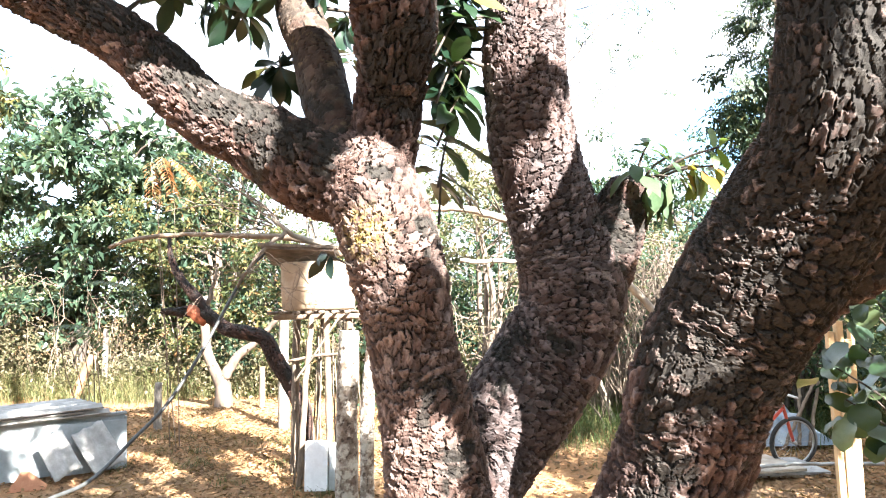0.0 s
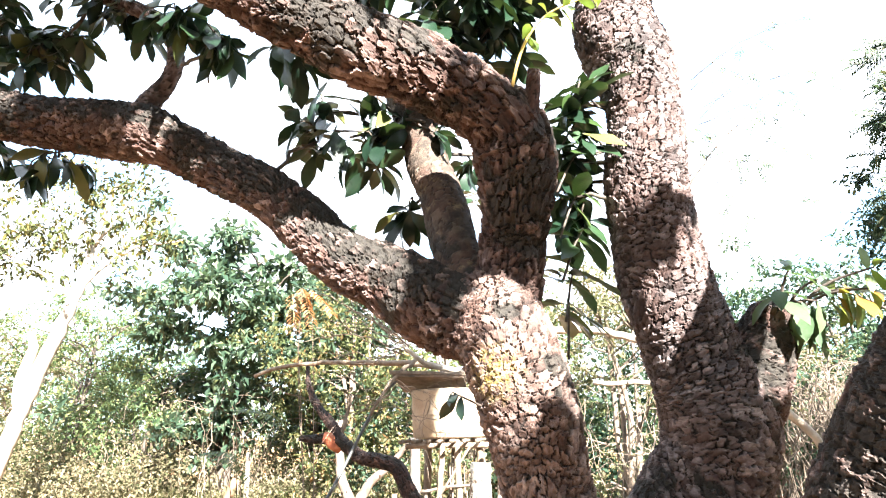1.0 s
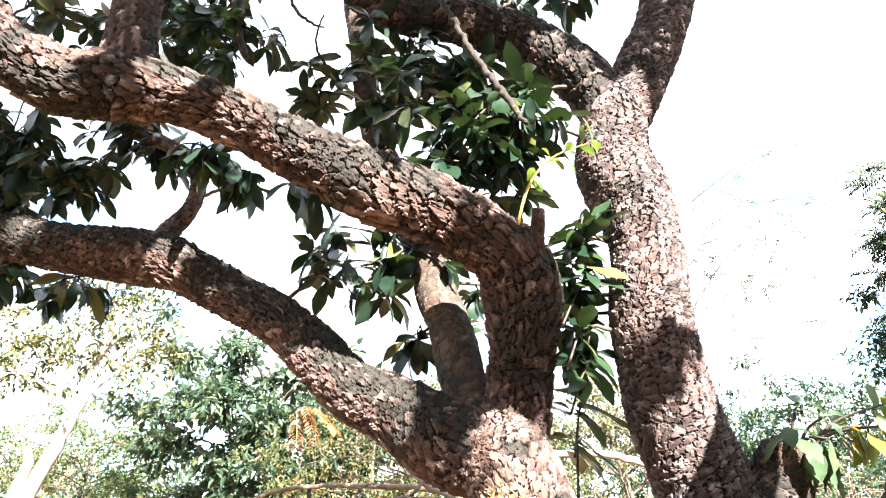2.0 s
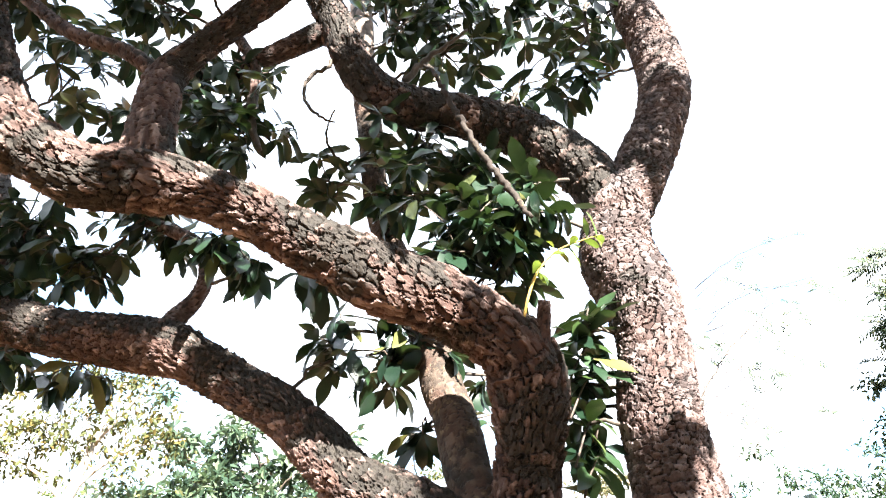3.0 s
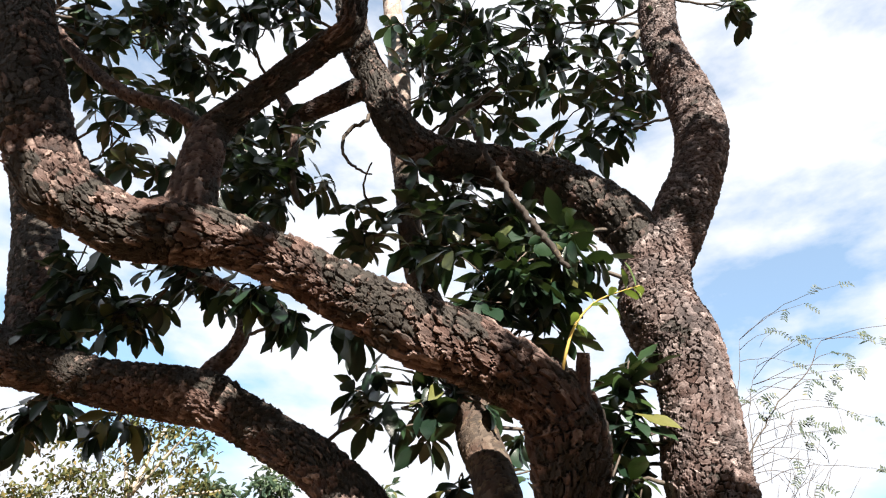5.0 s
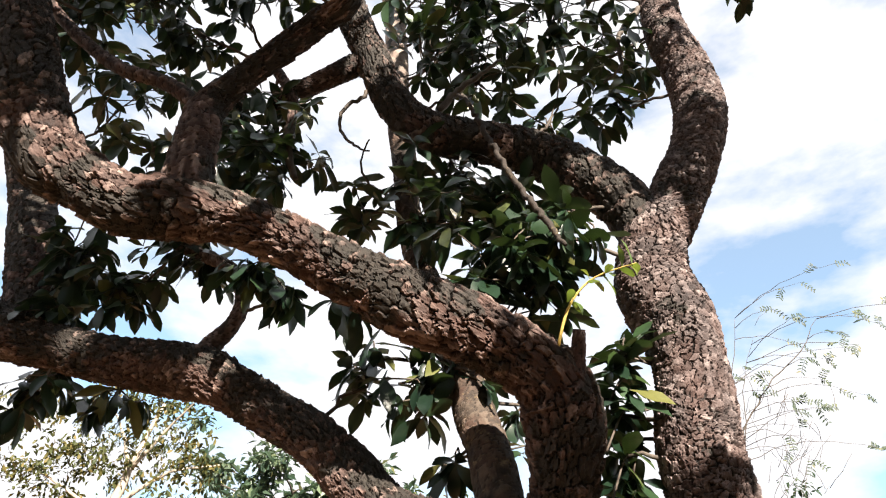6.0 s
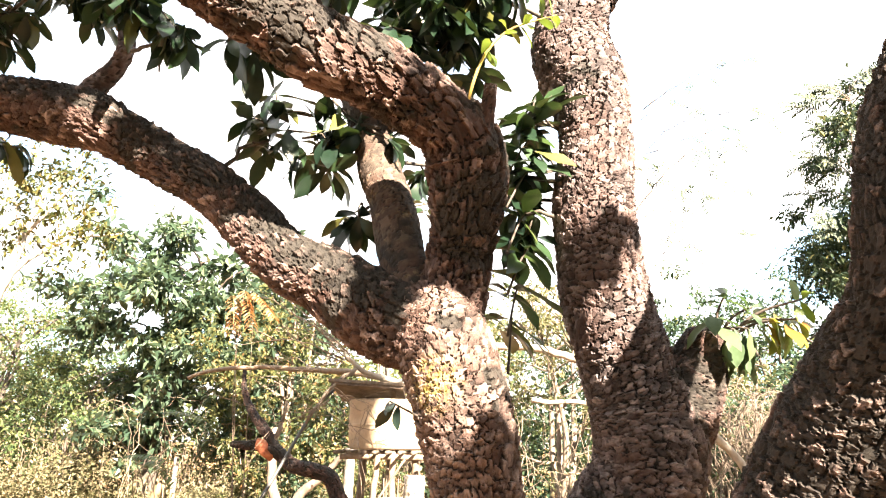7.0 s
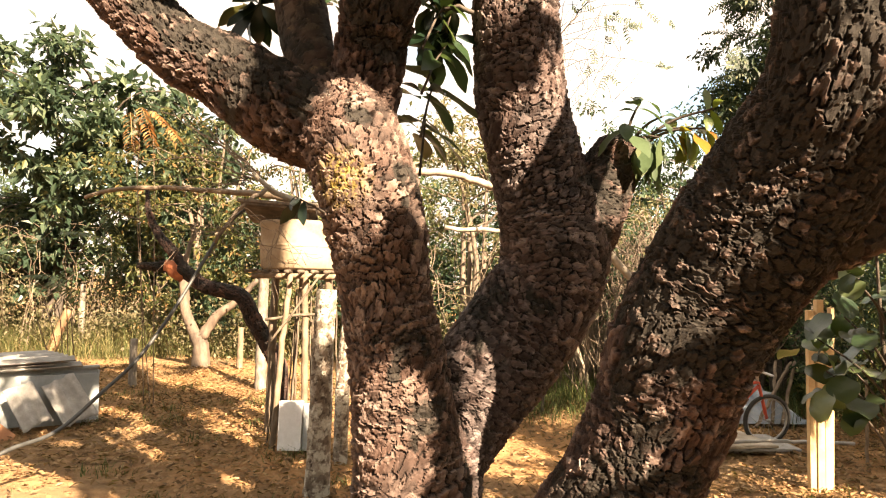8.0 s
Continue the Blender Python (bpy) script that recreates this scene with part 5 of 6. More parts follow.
    for c, spread, n in (((-8.2, 10.7, 5.3), 0.9, 900), ((-9.6, 10.6, 5.4), 0.8, 700), ((-7.3, 10.8, 5.2), 0.55, 350), ((-9.2, 10.8, 6.4), 0.8, 600), ((-8.2, 10.7, 6.5), 0.7, 600), ((-10.4, 10.4, 5.0), 0.6, 350), ((-10.8, 10.4, 6.0), 0.9, 500)):
        for _ in range(n // 14):
            p = np.array(c) + o + rng.normal(0, 0.5, 3) * spread
            for rot, at in rosette(rng, p, rng.normal(size=3), 0.4, 12, 1.0):
                v, f = LEAVES[4]
                soup.add(v @ rot.T + at + rng.normal(0, 0.06, 3), f)
    mesh_part("trunk", wood.mesh("trunk"), M_PALE, ob, "smooth pale grey trunk and limbs")
    mesh_part("crown", soup.mesh("crown"), M_CROWN, ob, "", "stuff")


pale_tree()


def creeper():
    """Bare tangled stems and arching twigs with small leaves."""
    rng = np.random.default_rng(44)
    ob = thing("dry_creeper", "tangle of dry brown creeper stems", "creeper", (2.6, 9.2, 0))
    soup = Soup()
    for _ in range(520):
        a = np.array([rng.normal(0.5, 0.8), rng.normal(0.3, 0.5), rng.uniform(0.0, 0.4)])
        b = a + np.array([rng.normal(0, 0.5), rng.normal(0, 0.3), rng.uniform(0.9, 2.3)])
        c = b + np.array([rng.normal(0, 0.7), rng.normal(0, 0.3), -rng.uniform(0.2, 1.4)])
        r = rng.uniform(0.003, 0.009)
        soup.add(*tube_arrays([(*a, r), (*b, r), (*c, r * 0.6)], 4, 0.2, 0.03, rng))
    mesh_part("stem_tangle", soup.mesh("stem_tangle"), M_DRYTWIG, ob, "", "stuff")
    for at, n in (((-7.4, 14.2, 0), 34), ((-4.4, 14.0, 0), 9), ((-9.4, 14.2, 0), 30), ((-0.4, 12.4, 0), 18), ((0.9, 11.4, 0), 20), ((3.4, 10.2, 0), 60)):
        ob = thing("dry_brush", "thin bare dry twigs standing in a thicket", "brush", at, "dry thickets")
        soup = Soup()
        for _ in range(n):
            a = np.array([rng.normal(0, 0.6), rng.normal(0, 0.4), 0.0])
            b = a + np.array([rng.normal(0, 0.5), rng.normal(0, 0.3), rng.uniform(0.8, 2.4)])
            c = b + np.array([rng.normal(0, 1.0), rng.normal(0, 0.4), rng.uniform(-0.5, 0.9)])
            r = rng.uniform(0.003, 0.009)
            soup.add(*tube_arrays([(*a, r * 1.4), (*b, r), (*c, r * 0.5)], 4, 0.2, 0.03, rng))
        mesh_part("stem_tangle", soup.mesh("stem_tangle"), M_STRAWTWIG, ob, "", "stuff")


creeper()


def frond_sapling(at, tips, material, label, seed):
    """A thin sapling with feathered leaves: a rib with paired leaflets."""
    rng = np.random.default_rng(seed)
    ob = thing("feather_leaved_sapling", label, "sapling", at)
    for tip, aim, length in tips:
        tip = np.array(tip) - np.array(at)
        foot = np.array([rng.normal(0, 0.05), rng.normal(0, 0.05), -0.03])
        mid = foot * 0.45 + tip * 0.55 + (rng.normal(0, 0.15), rng.normal(0, 0.1), 0.35)
        tube_part("stem", [(*foot, 0.007), (*mid, 0.005), (*tip, 0.003)], M_STRAWTWIG, ob, "", 5, 0.15)
        aim = np.array(aim, dtype=float)
        aim /= np.linalg.norm(aim)
        soup = Soup()
        rib = [(*(tip + aim * length * k + np.array([0, 0, -0.25 * length * k * k])), 0.003) for k in (0, 0.35, 0.7, 1.0)]
        soup.add(*tube_arrays(rib, 4, 0.06))
        side = np.cross(aim, (0, 0, 1.0))
        side /= np.linalg.norm(side)
        for q in curve_points(rib, 0.035):
            for s in (-1, 1):
                v, f = leaf_shape(0.13, 0.034, 0.2, 0.5, 3, 1.0)
                rot = leaf_frame(side * s + aim * 0.35 + np.array([0, 0, rng.normal(-0.25, 0.1)]), np.array([0, 0, 1.0]))
                soup.add(v @ rot.T + q[:3], f)
        mesh_part("frond", soup.mesh("frond"), material, ob)


def feather(soup, rng, at, aim, length, leaflet, pairs):
    """A feathered leaf: a thin bent rib with paired leaflets."""
    aim = np.array(aim, dtype=float)
    aim /= np.linalg.norm(aim)
    rib = [(*(np.array(at) + aim * length * k + np.array([0, 0, -0.22 * length * k * k])), 0.0022) for k in (0, 0.35, 0.7, 1.0)]
    soup.add(*tube_arrays(rib, 4, 0.08))
    side = np.cross(aim, (0.15, -1.0, 0.25))
    side /= max(1e-6, np.linalg.norm(side))
    line = np.array(rib)
    for k in range(pairs):
        f = (k + 0.6) / pairs * 3
        i = min(2, int(f))
        q = line[i, :3] + (line[i + 1, :3] - line[i, :3]) * (f - i)
        for g in (-1, 1):
            rot = leaf_frame(side * g + aim * 0.4 + rng.normal(0, 0.15, 3), np.array([0.1, -1.0, 0.3]))
            v, fc = leaf_shape(leaflet * rng.uniform(0.8, 1.15), leaflet * 0.34, 0.2, 0.4, 3, 1.0)
            soup.add(v @ rot.T + q, fc)


def arching_sapling():
    """Long thin arching stems against the sky, with short feathered leaves at their ends."""
    rng = np.random.default_rng(45)
    at = np.array((1.5, 8.0, 0.0))
    ob = thing("sapling", "thin sapling with long arching stems and sparse feathered leaves", "sapling", tuple(at))
    wood, leaves = Soup(), Soup()
    mains = [[(1.5, 8.0, -0.05, 0.020), (1.42, 8.0, 2.2, 0.015), (1.5, 8.0, 4.1, 0.010), (1.95, 8.0, 4.9, 0.008), (2.45, 8.0, 5.35, 0.006), (2.72, 8.0, 5.75, 0.003)],
             [(1.40, 8.0, 3.4, 0.008), (1.42, 8.0, 4.5, 0.006), (1.72, 8.0, 5.45, 0.004), (1.80, 8.0, 5.85, 0.002)],
             [(1.5, 8.0, 3.9, 0.008), (1.62, 8.0, 4.4, 0.007), (1.72, 8.0, 5.0, 0.004), (1.95, 8.0, 5.55, 0.002)]]
    for rows in mains:
        wood.add(*tube_arrays([(x - at[0], y - at[1], z, r) for x, y, z, r in rows], 5, 0.12, 0.008, rng))
    lines = np.vstack([curve_points(r, 0.08) for r in mains])
    lines = lines[lines[:, 2] > 3.9]
    for _ in range(26):
        p = lines[int(rng.integers(len(lines))), :3]
        reach = rng.uniform(0.3, 1.6)
        way = 1.0 if rng.random() < 0.78 else -0.5
        end = p + np.array([reach * way, rng.normal(0, 0.35), reach * rng.uniform(-0.12, 0.38)])
        mid = (p + end) / 2 + np.array([0, 0, 0.12 * reach])
        wood.add(*tube_arrays([(*(p - at), 0.0042), (*(mid - at), 0.0032), (*(end - at), 0.0016)], 4, 0.12, 0.008, rng))
        for q, n in ((end, 2), ((mid + end) / 2, 1)):
            for _ in range(n):
                if rng.random() < 0.7:
                    feather(leaves, rng, q - at, (rng.normal(0.4, 0.7), rng.normal(-0.2, 0.3), rng.normal(-0.1, 0.5)), rng.uniform(0.10, 0.19), 0.058, 5)
    for _ in range(70):
        p = np.array([rng.normal(2.05, 0.22), rng.normal(8.1, 0.2), rng.normal(4.15, 0.45)]) - at
        end = p + np.array([rng.normal(0.05, 0.12), rng.normal(0, 0.1), rng.uniform(0.1, 0.35)])
        wood.add(*tube_arrays([(*p, 0.003), (*((p + end) / 2 + rng.normal(0, 0.02, 3)), 0.0025), (*end, 0.0012)], 4, 0.1, 0.006, rng))
    mesh_part("trunk", wood.mesh("trunk"), M_TWIG, ob)
    mesh_part("crown", leaves.mesh("crown"), M_BUSH_FEATHER, ob, "", "stuff")


arching_sapling()


def feathered_edge():
    """Feathered sprays on the clearing side of the tall tree's crown."""
    rng = np.random.default_rng(46)
    at = np.array((6.55, 11.9, 0.0))
    ob = thing("forest_tree", "slender tree with dark feathered leaves against the sky", "tree", tuple(at), "woodland edge")
    wood, leaves = Soup(), Soup()
    trunk = [(0.0, 0.0, -0.05, 0.06), (0.1, 0.0, 3.0, 0.05), (-0.1, 0.1, 6.0, 0.035), (0.0, 0.0, 8.3, 0.01)]
    wood.add(*tube_arrays(trunk, 7, 0.2, 0.015, rng))
    line = curve_points(trunk, 0.1)
    line = line[line[:, 2] > 3.2]
    for _ in range(36):
        p = line[int(rng.integers(len(line))), :3]
        reach = rng.uniform(0.5, 1.3) * (1.15 - 0.05 * p[2])
        ang = rng.uniform(0, 2 * math.pi)
        end = p + np.array([math.cos(ang) * reach, math.sin(ang) * reach * 0.7, rng.uniform(-0.1, 0.5)])
        mid = (p + end) / 2 + np.array([0, 0, 0.1])
        wood.add(*tube_arrays([(*p, 0.012), (*mid, 0.008), (*end, 0.003)], 4, 0.15, 0.01, rng))
        for f in np.linspace(0.35, 1.0, 6):
            q = p + (end - p) * f + np.array([0, 0, 0.1 * math.sin(math.pi * f)])
            for _ in range(2):
                feather(leaves, rng, q, (math.cos(ang) + rng.normal(0, 0.6), math.sin(ang) + rng.normal(0, 0.5), rng.normal(0.15, 0.4)), rng.uniform(0.30, 0.55), 0.10, 9)
    mesh_part("trunk", wood.mesh("trunk"), M_DRYTWIG, ob)
    mesh_part("crown", leaves.mesh("crown"), M_BUSH_FEATHER, ob, "", "stuff")


feathered_edge()
M_WITHERED = leaf_material("withered_leaf", (0.0, (0.30, 0.12, 0.045)), (0.5, (0.46, 0.22, 0.085)), (1.0, (0.55, 0.33, 0.16)), gloss=0.6, thin=0.3, glow=(0.5, 0.25, 0.08))
frond_sapling((-4.4, 8.9, 0), [((-3.55, 7.0, 1.95), (1, -0.2, 0.1), 0.45), ((-3.9, 7.0, 1.50), (1, -0.3, 0.2), 0.5), ((-3.7, 7.1, 1.45), (0.8, -0.5, -0.1), 0.5), ((-4.2, 7.2, 1.7), (-0.6, -0.6, 0.2), 0.5), ((-3.2, 7.2, 2.15), (0.3, -0.3, -0.9), 0.4)], M_BUSH, "thin sapling with pale green feathered leaves", 71)
frond_sapling((-3.2, 8.4, 0), [((-3.38, 8.0, 3.42), (0.2, -0.3, -0.7), 0.42), ((-3.25, 8.0, 3.48), (0.4, -0.3, -0.7), 0.42), ((-3.12, 8.0, 3.45), (0.7, -0.2, -0.5), 0.4)], M_WITHERED, "thin sapling with withered orange feathered leaves", 72)


def blades(name, label, material, count, area, height, seed, width=0.012, clump=0.25, parts=40):
    """Grass as many bent blades over a stretch of ground."""
    rng = np.random.default_rng(seed)
    x0, x1, y0, y1 = area
    c = np.stack([rng.uniform(x0, x1, count // parts + 1), rng.uniform(y0, y1, count // parts + 1)], -1)
    p = c[rng.integers(len(c), size=count)] + rng.normal(0, clump, (count, 2))
    h = height * rng.uniform(0.25, 1.3, count) * (0.5 + 0.8 * value_noise(p[:, 0] + 60, p[:, 1] + 60, 9999, 3.0))
    ang = rng.uniform(0, 6.28, count)
    lean = rng.uniform(0.2, 1.5, count) * h
    d = np.stack([np.cos(ang), np.sin(ang)], -1)
    s = np.stack([-np.sin(ang), np.cos(ang)], -1) * width * 0.5
    z0 = ground_height(p[:, 0], p[:, 1]) - 0.01
    def pt(q, z):
        return np.concatenate([q, z[:, None]], -1)
    v = np.stack([pt(p - s, z0), pt(p + s, z0), pt(p + d * lean[:, None] * 0.35 + s * 0.8, z0 + h * 0.6), pt(p + d * lean[:, None] * 0.35 - s * 0.8, z0 + h * 0.6),
                  pt(p + d * lean[:, None] + s * 0.15, z0 + h), pt(p + d * lean[:, None] - s * 0.15, z0 + h)], 1).reshape(-1, 3)
    k = np.arange(count)[:, None] * 6
    f = np.vstack([k + np.array([0, 1, 2, 3]), k + np.array([3, 2, 4, 5])])
    me = mesh_from(name, v, f, False)
    me.materials.append(material)
    tagged(new(name, me), label, "grass", "", "stuff")


blades("tall_grass", "tall dry yellow-green grass along the clearing", M_GRASS, 85000, (-17, -0.3, 13.3, 16.8), 0.60, 3, 0.008, 0.5, 25)
blades("tall_grass", "tall grass at the wood's foot", M_GRASS, 16000, (-0.5, 12, 13.0, 17), 0.5, 4, 0.010, 0.35)
blades("green_grass", "green grass beside the clearing", M_GREENGRASS, 30000, (0.9, 9.5, 7.8, 11.5), 0.26, 5, 0.008)
blades("short_grass", "short sparse grass tufts on the soil", M_GREENGRASS, 4500, (-5.5, 3.0, 3.4, 10.0), 0.10, 6, 0.007, 0.10, 60)


def litter():
    rng = np.random.default_rng(12)
    n = 165000
    x, y = rng.uniform(-7.5, 6.0, n), 2.2 + 10.5 * rng.random(n) ** 1.2
    back = rng.random(n) < 0.28
    y = np.where(back, rng.uniform(-5.0, 2.6, n), y)
    keep = value_noise(x * 0.8 + 40, y * 0.8 + 40, 9999, 2.0) + rng.normal(0, 0.22, n) > 0.30 + 0.045 * np.maximum(0, y - 7.0) + 0.12 * np.maximum(0, y - 9.5)
    x, y = x[keep], y[keep]
    n = len(x)
    ang = rng.uniform(0, 6.28, n)
    ln, wd = rng.uniform(0.03, 0.09, n), rng.uniform(0.014, 0.038, n)
    d = np.stack([np.cos(ang), np.sin(ang), rng.normal(0, 0.25, n)], -1) * ln[:, None] * 0.5
    s = np.stack([-np.sin(ang), np.cos(ang), rng.normal(0, 0.3, n)], -1) * wd[:, None] * 0.5
    c = np.stack([x, y, ground_height(x, y) + rng.uniform(0.012, 0.03, n)], -1)
    curl = np.zeros((n, 3))
    curl[:, 2] = rng.uniform(-0.004, 0.018, n)
    v = np.stack([c - d, c - d * 0.2 - s + curl, c + d + curl * 0.6, c - d * 0.2 + s + curl], 1).reshape(-1, 3)
    v[:, 2] = np.maximum(v[:, 2], ground_height(v[:, 0], v[:, 1]) + 0.002)
    me = mesh_from("leaf_litter", v, np.arange(n * 4).reshape(-1, 4), False)
    me.materials.append(M_LITTER)
    tagged(new("leaf_litter", me), "fallen dry brown leaves on the soil", "leaf litter", "", "stuff")


litter()


# ---- things in the clearing ----
def stick_thing(name, label, category, rows, material, seed=0, sides=9, group=""):
    """A post or pole standing on the ground, as one mesh."""
    x, y = rows[0][0], rows[0][1]
    v, f = tube_arrays([(a - x, b - y, c, r) for a, b, c, r in rows], sides, 0.07, 0.004, np.random.default_rng(seed))
    me = mesh_from(name, v, f)
    me.materials.append(material)
    ob = new(name, me)
    ob.location = (x, y, 0)
    return tagged(ob, label, category, group)


def post(at, height, r, material, label, seed, lean=(0, 0), group="clearing posts"):
    x, y = at
    rows = [(x, y, -0.06, r * 1.08), (x + lean[0] * 0.4, y + lean[1] * 0.4, height * 0.4, r), (x + lean[0], y + lean[1], height, r * 0.9)]
    return stick_thing("post", label, "post", rows, material, seed, 9, group)


post((-3.93, 9.7), 0.64, 0.055, M_LICHEN_POST, "short grey wooden stake in the soil", 1)
post((-2.9, 11.4), 0.70, 0.05, M_POLE, "short pale wooden stake in the soil", 2)
post((-6.98, 13.2), 0.85, 0.085, M_STUMP, "leaning red-brown stump post", 3, (0.36, 0))
post((-6.72, 13.9), 1.34, 0.06, M_LICHEN_POST, "weathered grey fence post in the grass", 4)
post((0.68, 18.0), 1.80, 0.085, M_POLE, "pale fence post behind the bushes", 5)


for k, (x, y, z) in enumerate(((-6.0, 13.9, 1.1), (-5.2, 13.8, 1.9))):
    tips = thing("bare_sapling", "small bare pale sapling in the grass", "sapling", (x, y, 0), "bare saplings")
    tube_part("stem", [(0, 0, -0.05, 0.035), (0.04, 0, z * 0.5, 0.03), (0.02, 0, z * 0.75, 0.02)], M_STRAWTWIG, tips, "", 7, 0.1, 0.006, k)
    for q in range(6):
        a = -1.2 + 0.48 * q
        tube_part("twig", [(0.03, 0, z * (0.45 + 0.05 * q), 0.016), (0.03 + 0.25 * math.sin(a), 0.05, z * (0.62 + 0.04 * q), 0.012), (0.03 + 0.42 * math.sin(a), 0.08, z * (0.82 + 0.04 * q), 0.005)], M_STRAWTWIG, tips, "", 5, 0.1, 0.006, 7 * q + k)


def barked_log(name, label, category, rows, seed, material, plate=(0.05, 0.07), depth=0.008):
    x, y = rows[0][0], rows[0][1]
    me = bark_tube(name, [(a - x, b - y, c, r) for a, b, c, r in rows], 0.011, seed, plate, depth, True, 0.6, 1.0, (0.2, 0.1))
    me.materials.append(material)
    ob = new(name, me)
    ob.location = (x, y, 0)
    return tagged(ob, label, category, "clearing posts")


M_POST_BARK = bark_material("post_bark", [(0.10, 0.08, 0.06), (0.17, 0.14, 0.11), (0.27, 0.24, 0.20), (0.40, 0.37, 0.32)], (0.05, 0.035, 0.025), (0.46, 0.44, 0.38), 0.75, 0.48)
barked_log("post", "thick lichen-covered log post", "post", [(-0.68, 4.95, -0.06, 0.10), (-0.665, 4.95, 0.25, 0.082), (-0.66, 4.95, 0.95, 0.076), (-0.64, 4.95, 1.45, 0.07)], 301, M_POST_BARK)
barked_log("post", "forked pale log post beside the water tank", "post", [(-0.62, 5.9, -0.06, 0.06), (-0.60, 5.9, 0.9, 0.055), (-0.52, 5.9, 1.5, 0.05), (-0.50, 5.9, 1.75, 0.045)], 303, M_POST_BARK)
post((-2.12, 9.5), 1.60, 0.075, M_LICHEN_POST, "pale rough tree post", 7, (0.0, 0))
post((3.86, 5.8), 0.75, 0.013, M_POLE, "thin bare wooden stake in the soil", 8)
post((4.0, 5.75), 0.8, 0.013, M_POLE, "thin bare wooden stake in the soil", 9)


def tank_stand():
    ob = thing("tank_stand", "rickety stand of peeled poles", "stand", (-1.15, 6.5, 0))
    o = np.array((1.15, -6.5))

    def leg(rows, mat, name="leg"):
        tube_part(name, [(x + o[0], y + o[1], z, r) for x, y, z, r in rows], mat, ob, "", 8, 0.08, 0.003, len(rows) + int(100 * rows[0][0]))

    leg([(-1.26, 6.24, -0.04, 0.030), (-1.21, 6.25, 0.8, 0.028), (-1.15, 6.28, 1.56, 0.026)], M_POLE)
    leg([(-0.99, 6.3, -0.04, 0.034), (-1.0, 6.3, 0.8, 0.032), (-1.02, 6.3, 1.58, 0.03), (-1.03, 6.3, 2.15, 0.026)], M_POLE)
    leg([(-0.80, 6.35, -0.04, 0.04), (-0.80, 6.35, 0.9, 0.036), (-0.82, 6.35, 1.56, 0.034)], M_POLE)
    leg([(-1.44, 6.9, -0.04, 0.04), (-1.42, 6.88, 0.9, 0.04), (-1.40, 6.85, 1.56, 0.04)], M_DRYTWIG)
    leg([(-0.86, 6.95, -0.04, 0.04), (-0.86, 6.9, 0.9, 0.04), (-0.88, 6.85, 1.56, 0.04)], M_DRYTWIG)
    leg([(-1.16, 6.5, -0.04, 0.016), (-1.13, 6.5, 0.7, 0.016), (-1.09, 6.5, 1.56, 0.016)], M_DRYTWIG)
    for y in (6.3, 6.86):
        leg([(-1.50, y, 1.545, 0.026), (-1.15, y, 1.55, 0.028), (-0.68, y, 1.545, 0.026)], M_POLE, "beam")
    for k in range(7):
        x = -1.5 + 0.115 * k
        leg([(x, 6.08, 1.585, 0.018), (x + 0.01, 6.5, 1.588, 0.0145), (x, 7.05, 1.585, 0.017)], M_DRYTWIG, "slat")
    rng = np.random.default_rng(64)
    for k in range(9):
        x, y, d = -1.2 + 0.055 * k + rng.normal(0, 0.02), 6.36 + rng.normal(0, 0.06), rng.normal(0, 0.09)
        leg([(x + d, y, -0.03, 0.008), (x + d * 0.3, y, 0.75, 0.008), (x, y, rng.uniform(1.2, 1.56), 0.006)], M_DRYTWIG, "rod")
    leg([(-1.36, 6.26, 1.15, 0.014), (-1.0, 6.27, 1.2, 0.014), (-0.75, 6.3, 1.18, 0.012)], M_DRYTWIG, "brace")
    leg([(-1.3, 6.22, 0.95, 0.011), (-1.05, 6.23, 1.3, 0.011), (-0.9, 6.26, 1.53, 0.011)], M_DRYTWIG, "brace")
    tank = thing("water_tank", "round cream fibre-cement water tank under a sheet", "water tank", (-1.13, 6.55, 1.607))
    bm = bmesh.new()
    prof = [(0.0, 0.0), (0.32, 0.0), (0.345, 0.02), (0.355, 0.2), (0.352, 0.38), (0.362, 0.41), (0.362, 0.44), (0.352, 0.45), (0.35, 0.42), (0.335, 0.06), (0.0, 0.05)]
    vs = [bm.verts.new((r, 0, z)) for r, z in prof]
    es = [bm.edges.new((a, b)) for a, b in zip(vs, vs[1:])]
    bmesh.ops.spin(bm, geom=vs + es, cent=(0, 0, 0), axis=(0, 0, 1), angle=2 * math.pi, steps=40)
    bmesh.ops.remove_doubles(bm, verts=bm.verts, dist=0.002)
    part("body", bm, M_TANK, tank, "", True)
    bm = bmesh.new()
    spin_r = [(0.352, 0.20), (0.366, 0.215), (0.354, 0.23)]
    vs = [bm.verts.new((r, 0, z)) for r, z in spin_r]
    es = [bm.edges.new((a, b)) for a, b in zip(vs, vs[1:])]
    bmesh.ops.spin(bm, geom=vs + es, cent=(0, 0, 0), axis=(0, 0, 1), angle=2 * math.pi, steps=40)
    part("hoop", bm, M_TANK, tank, "", True)
    cover = thing("tank_cover", "thin brown board laid over the water tank", "cover", (-1.28, 6.5, 2.10))
    bm = bmesh.new()
    box(bm, (0.66, 0.70, 0.022), pose(0, 0, 0.012, -9, 3, 4), 0.004)
    part("board", bm, M_FORK, cover)
    bm = bmesh.new()
    box(bm, (0.72, 0.04, 0.03), pose(0, 0, 0.012, -9, 3, 4) @ pose(0.0, -0.34, 0.027), 0.004)
    part("batten", bm, M_DRYTWIG, cover)


tank_stand()


def pruned_branch():
    """A cut limb with all its thin twigs, lying over the tank."""
    rng = np.random.default_rng(91)
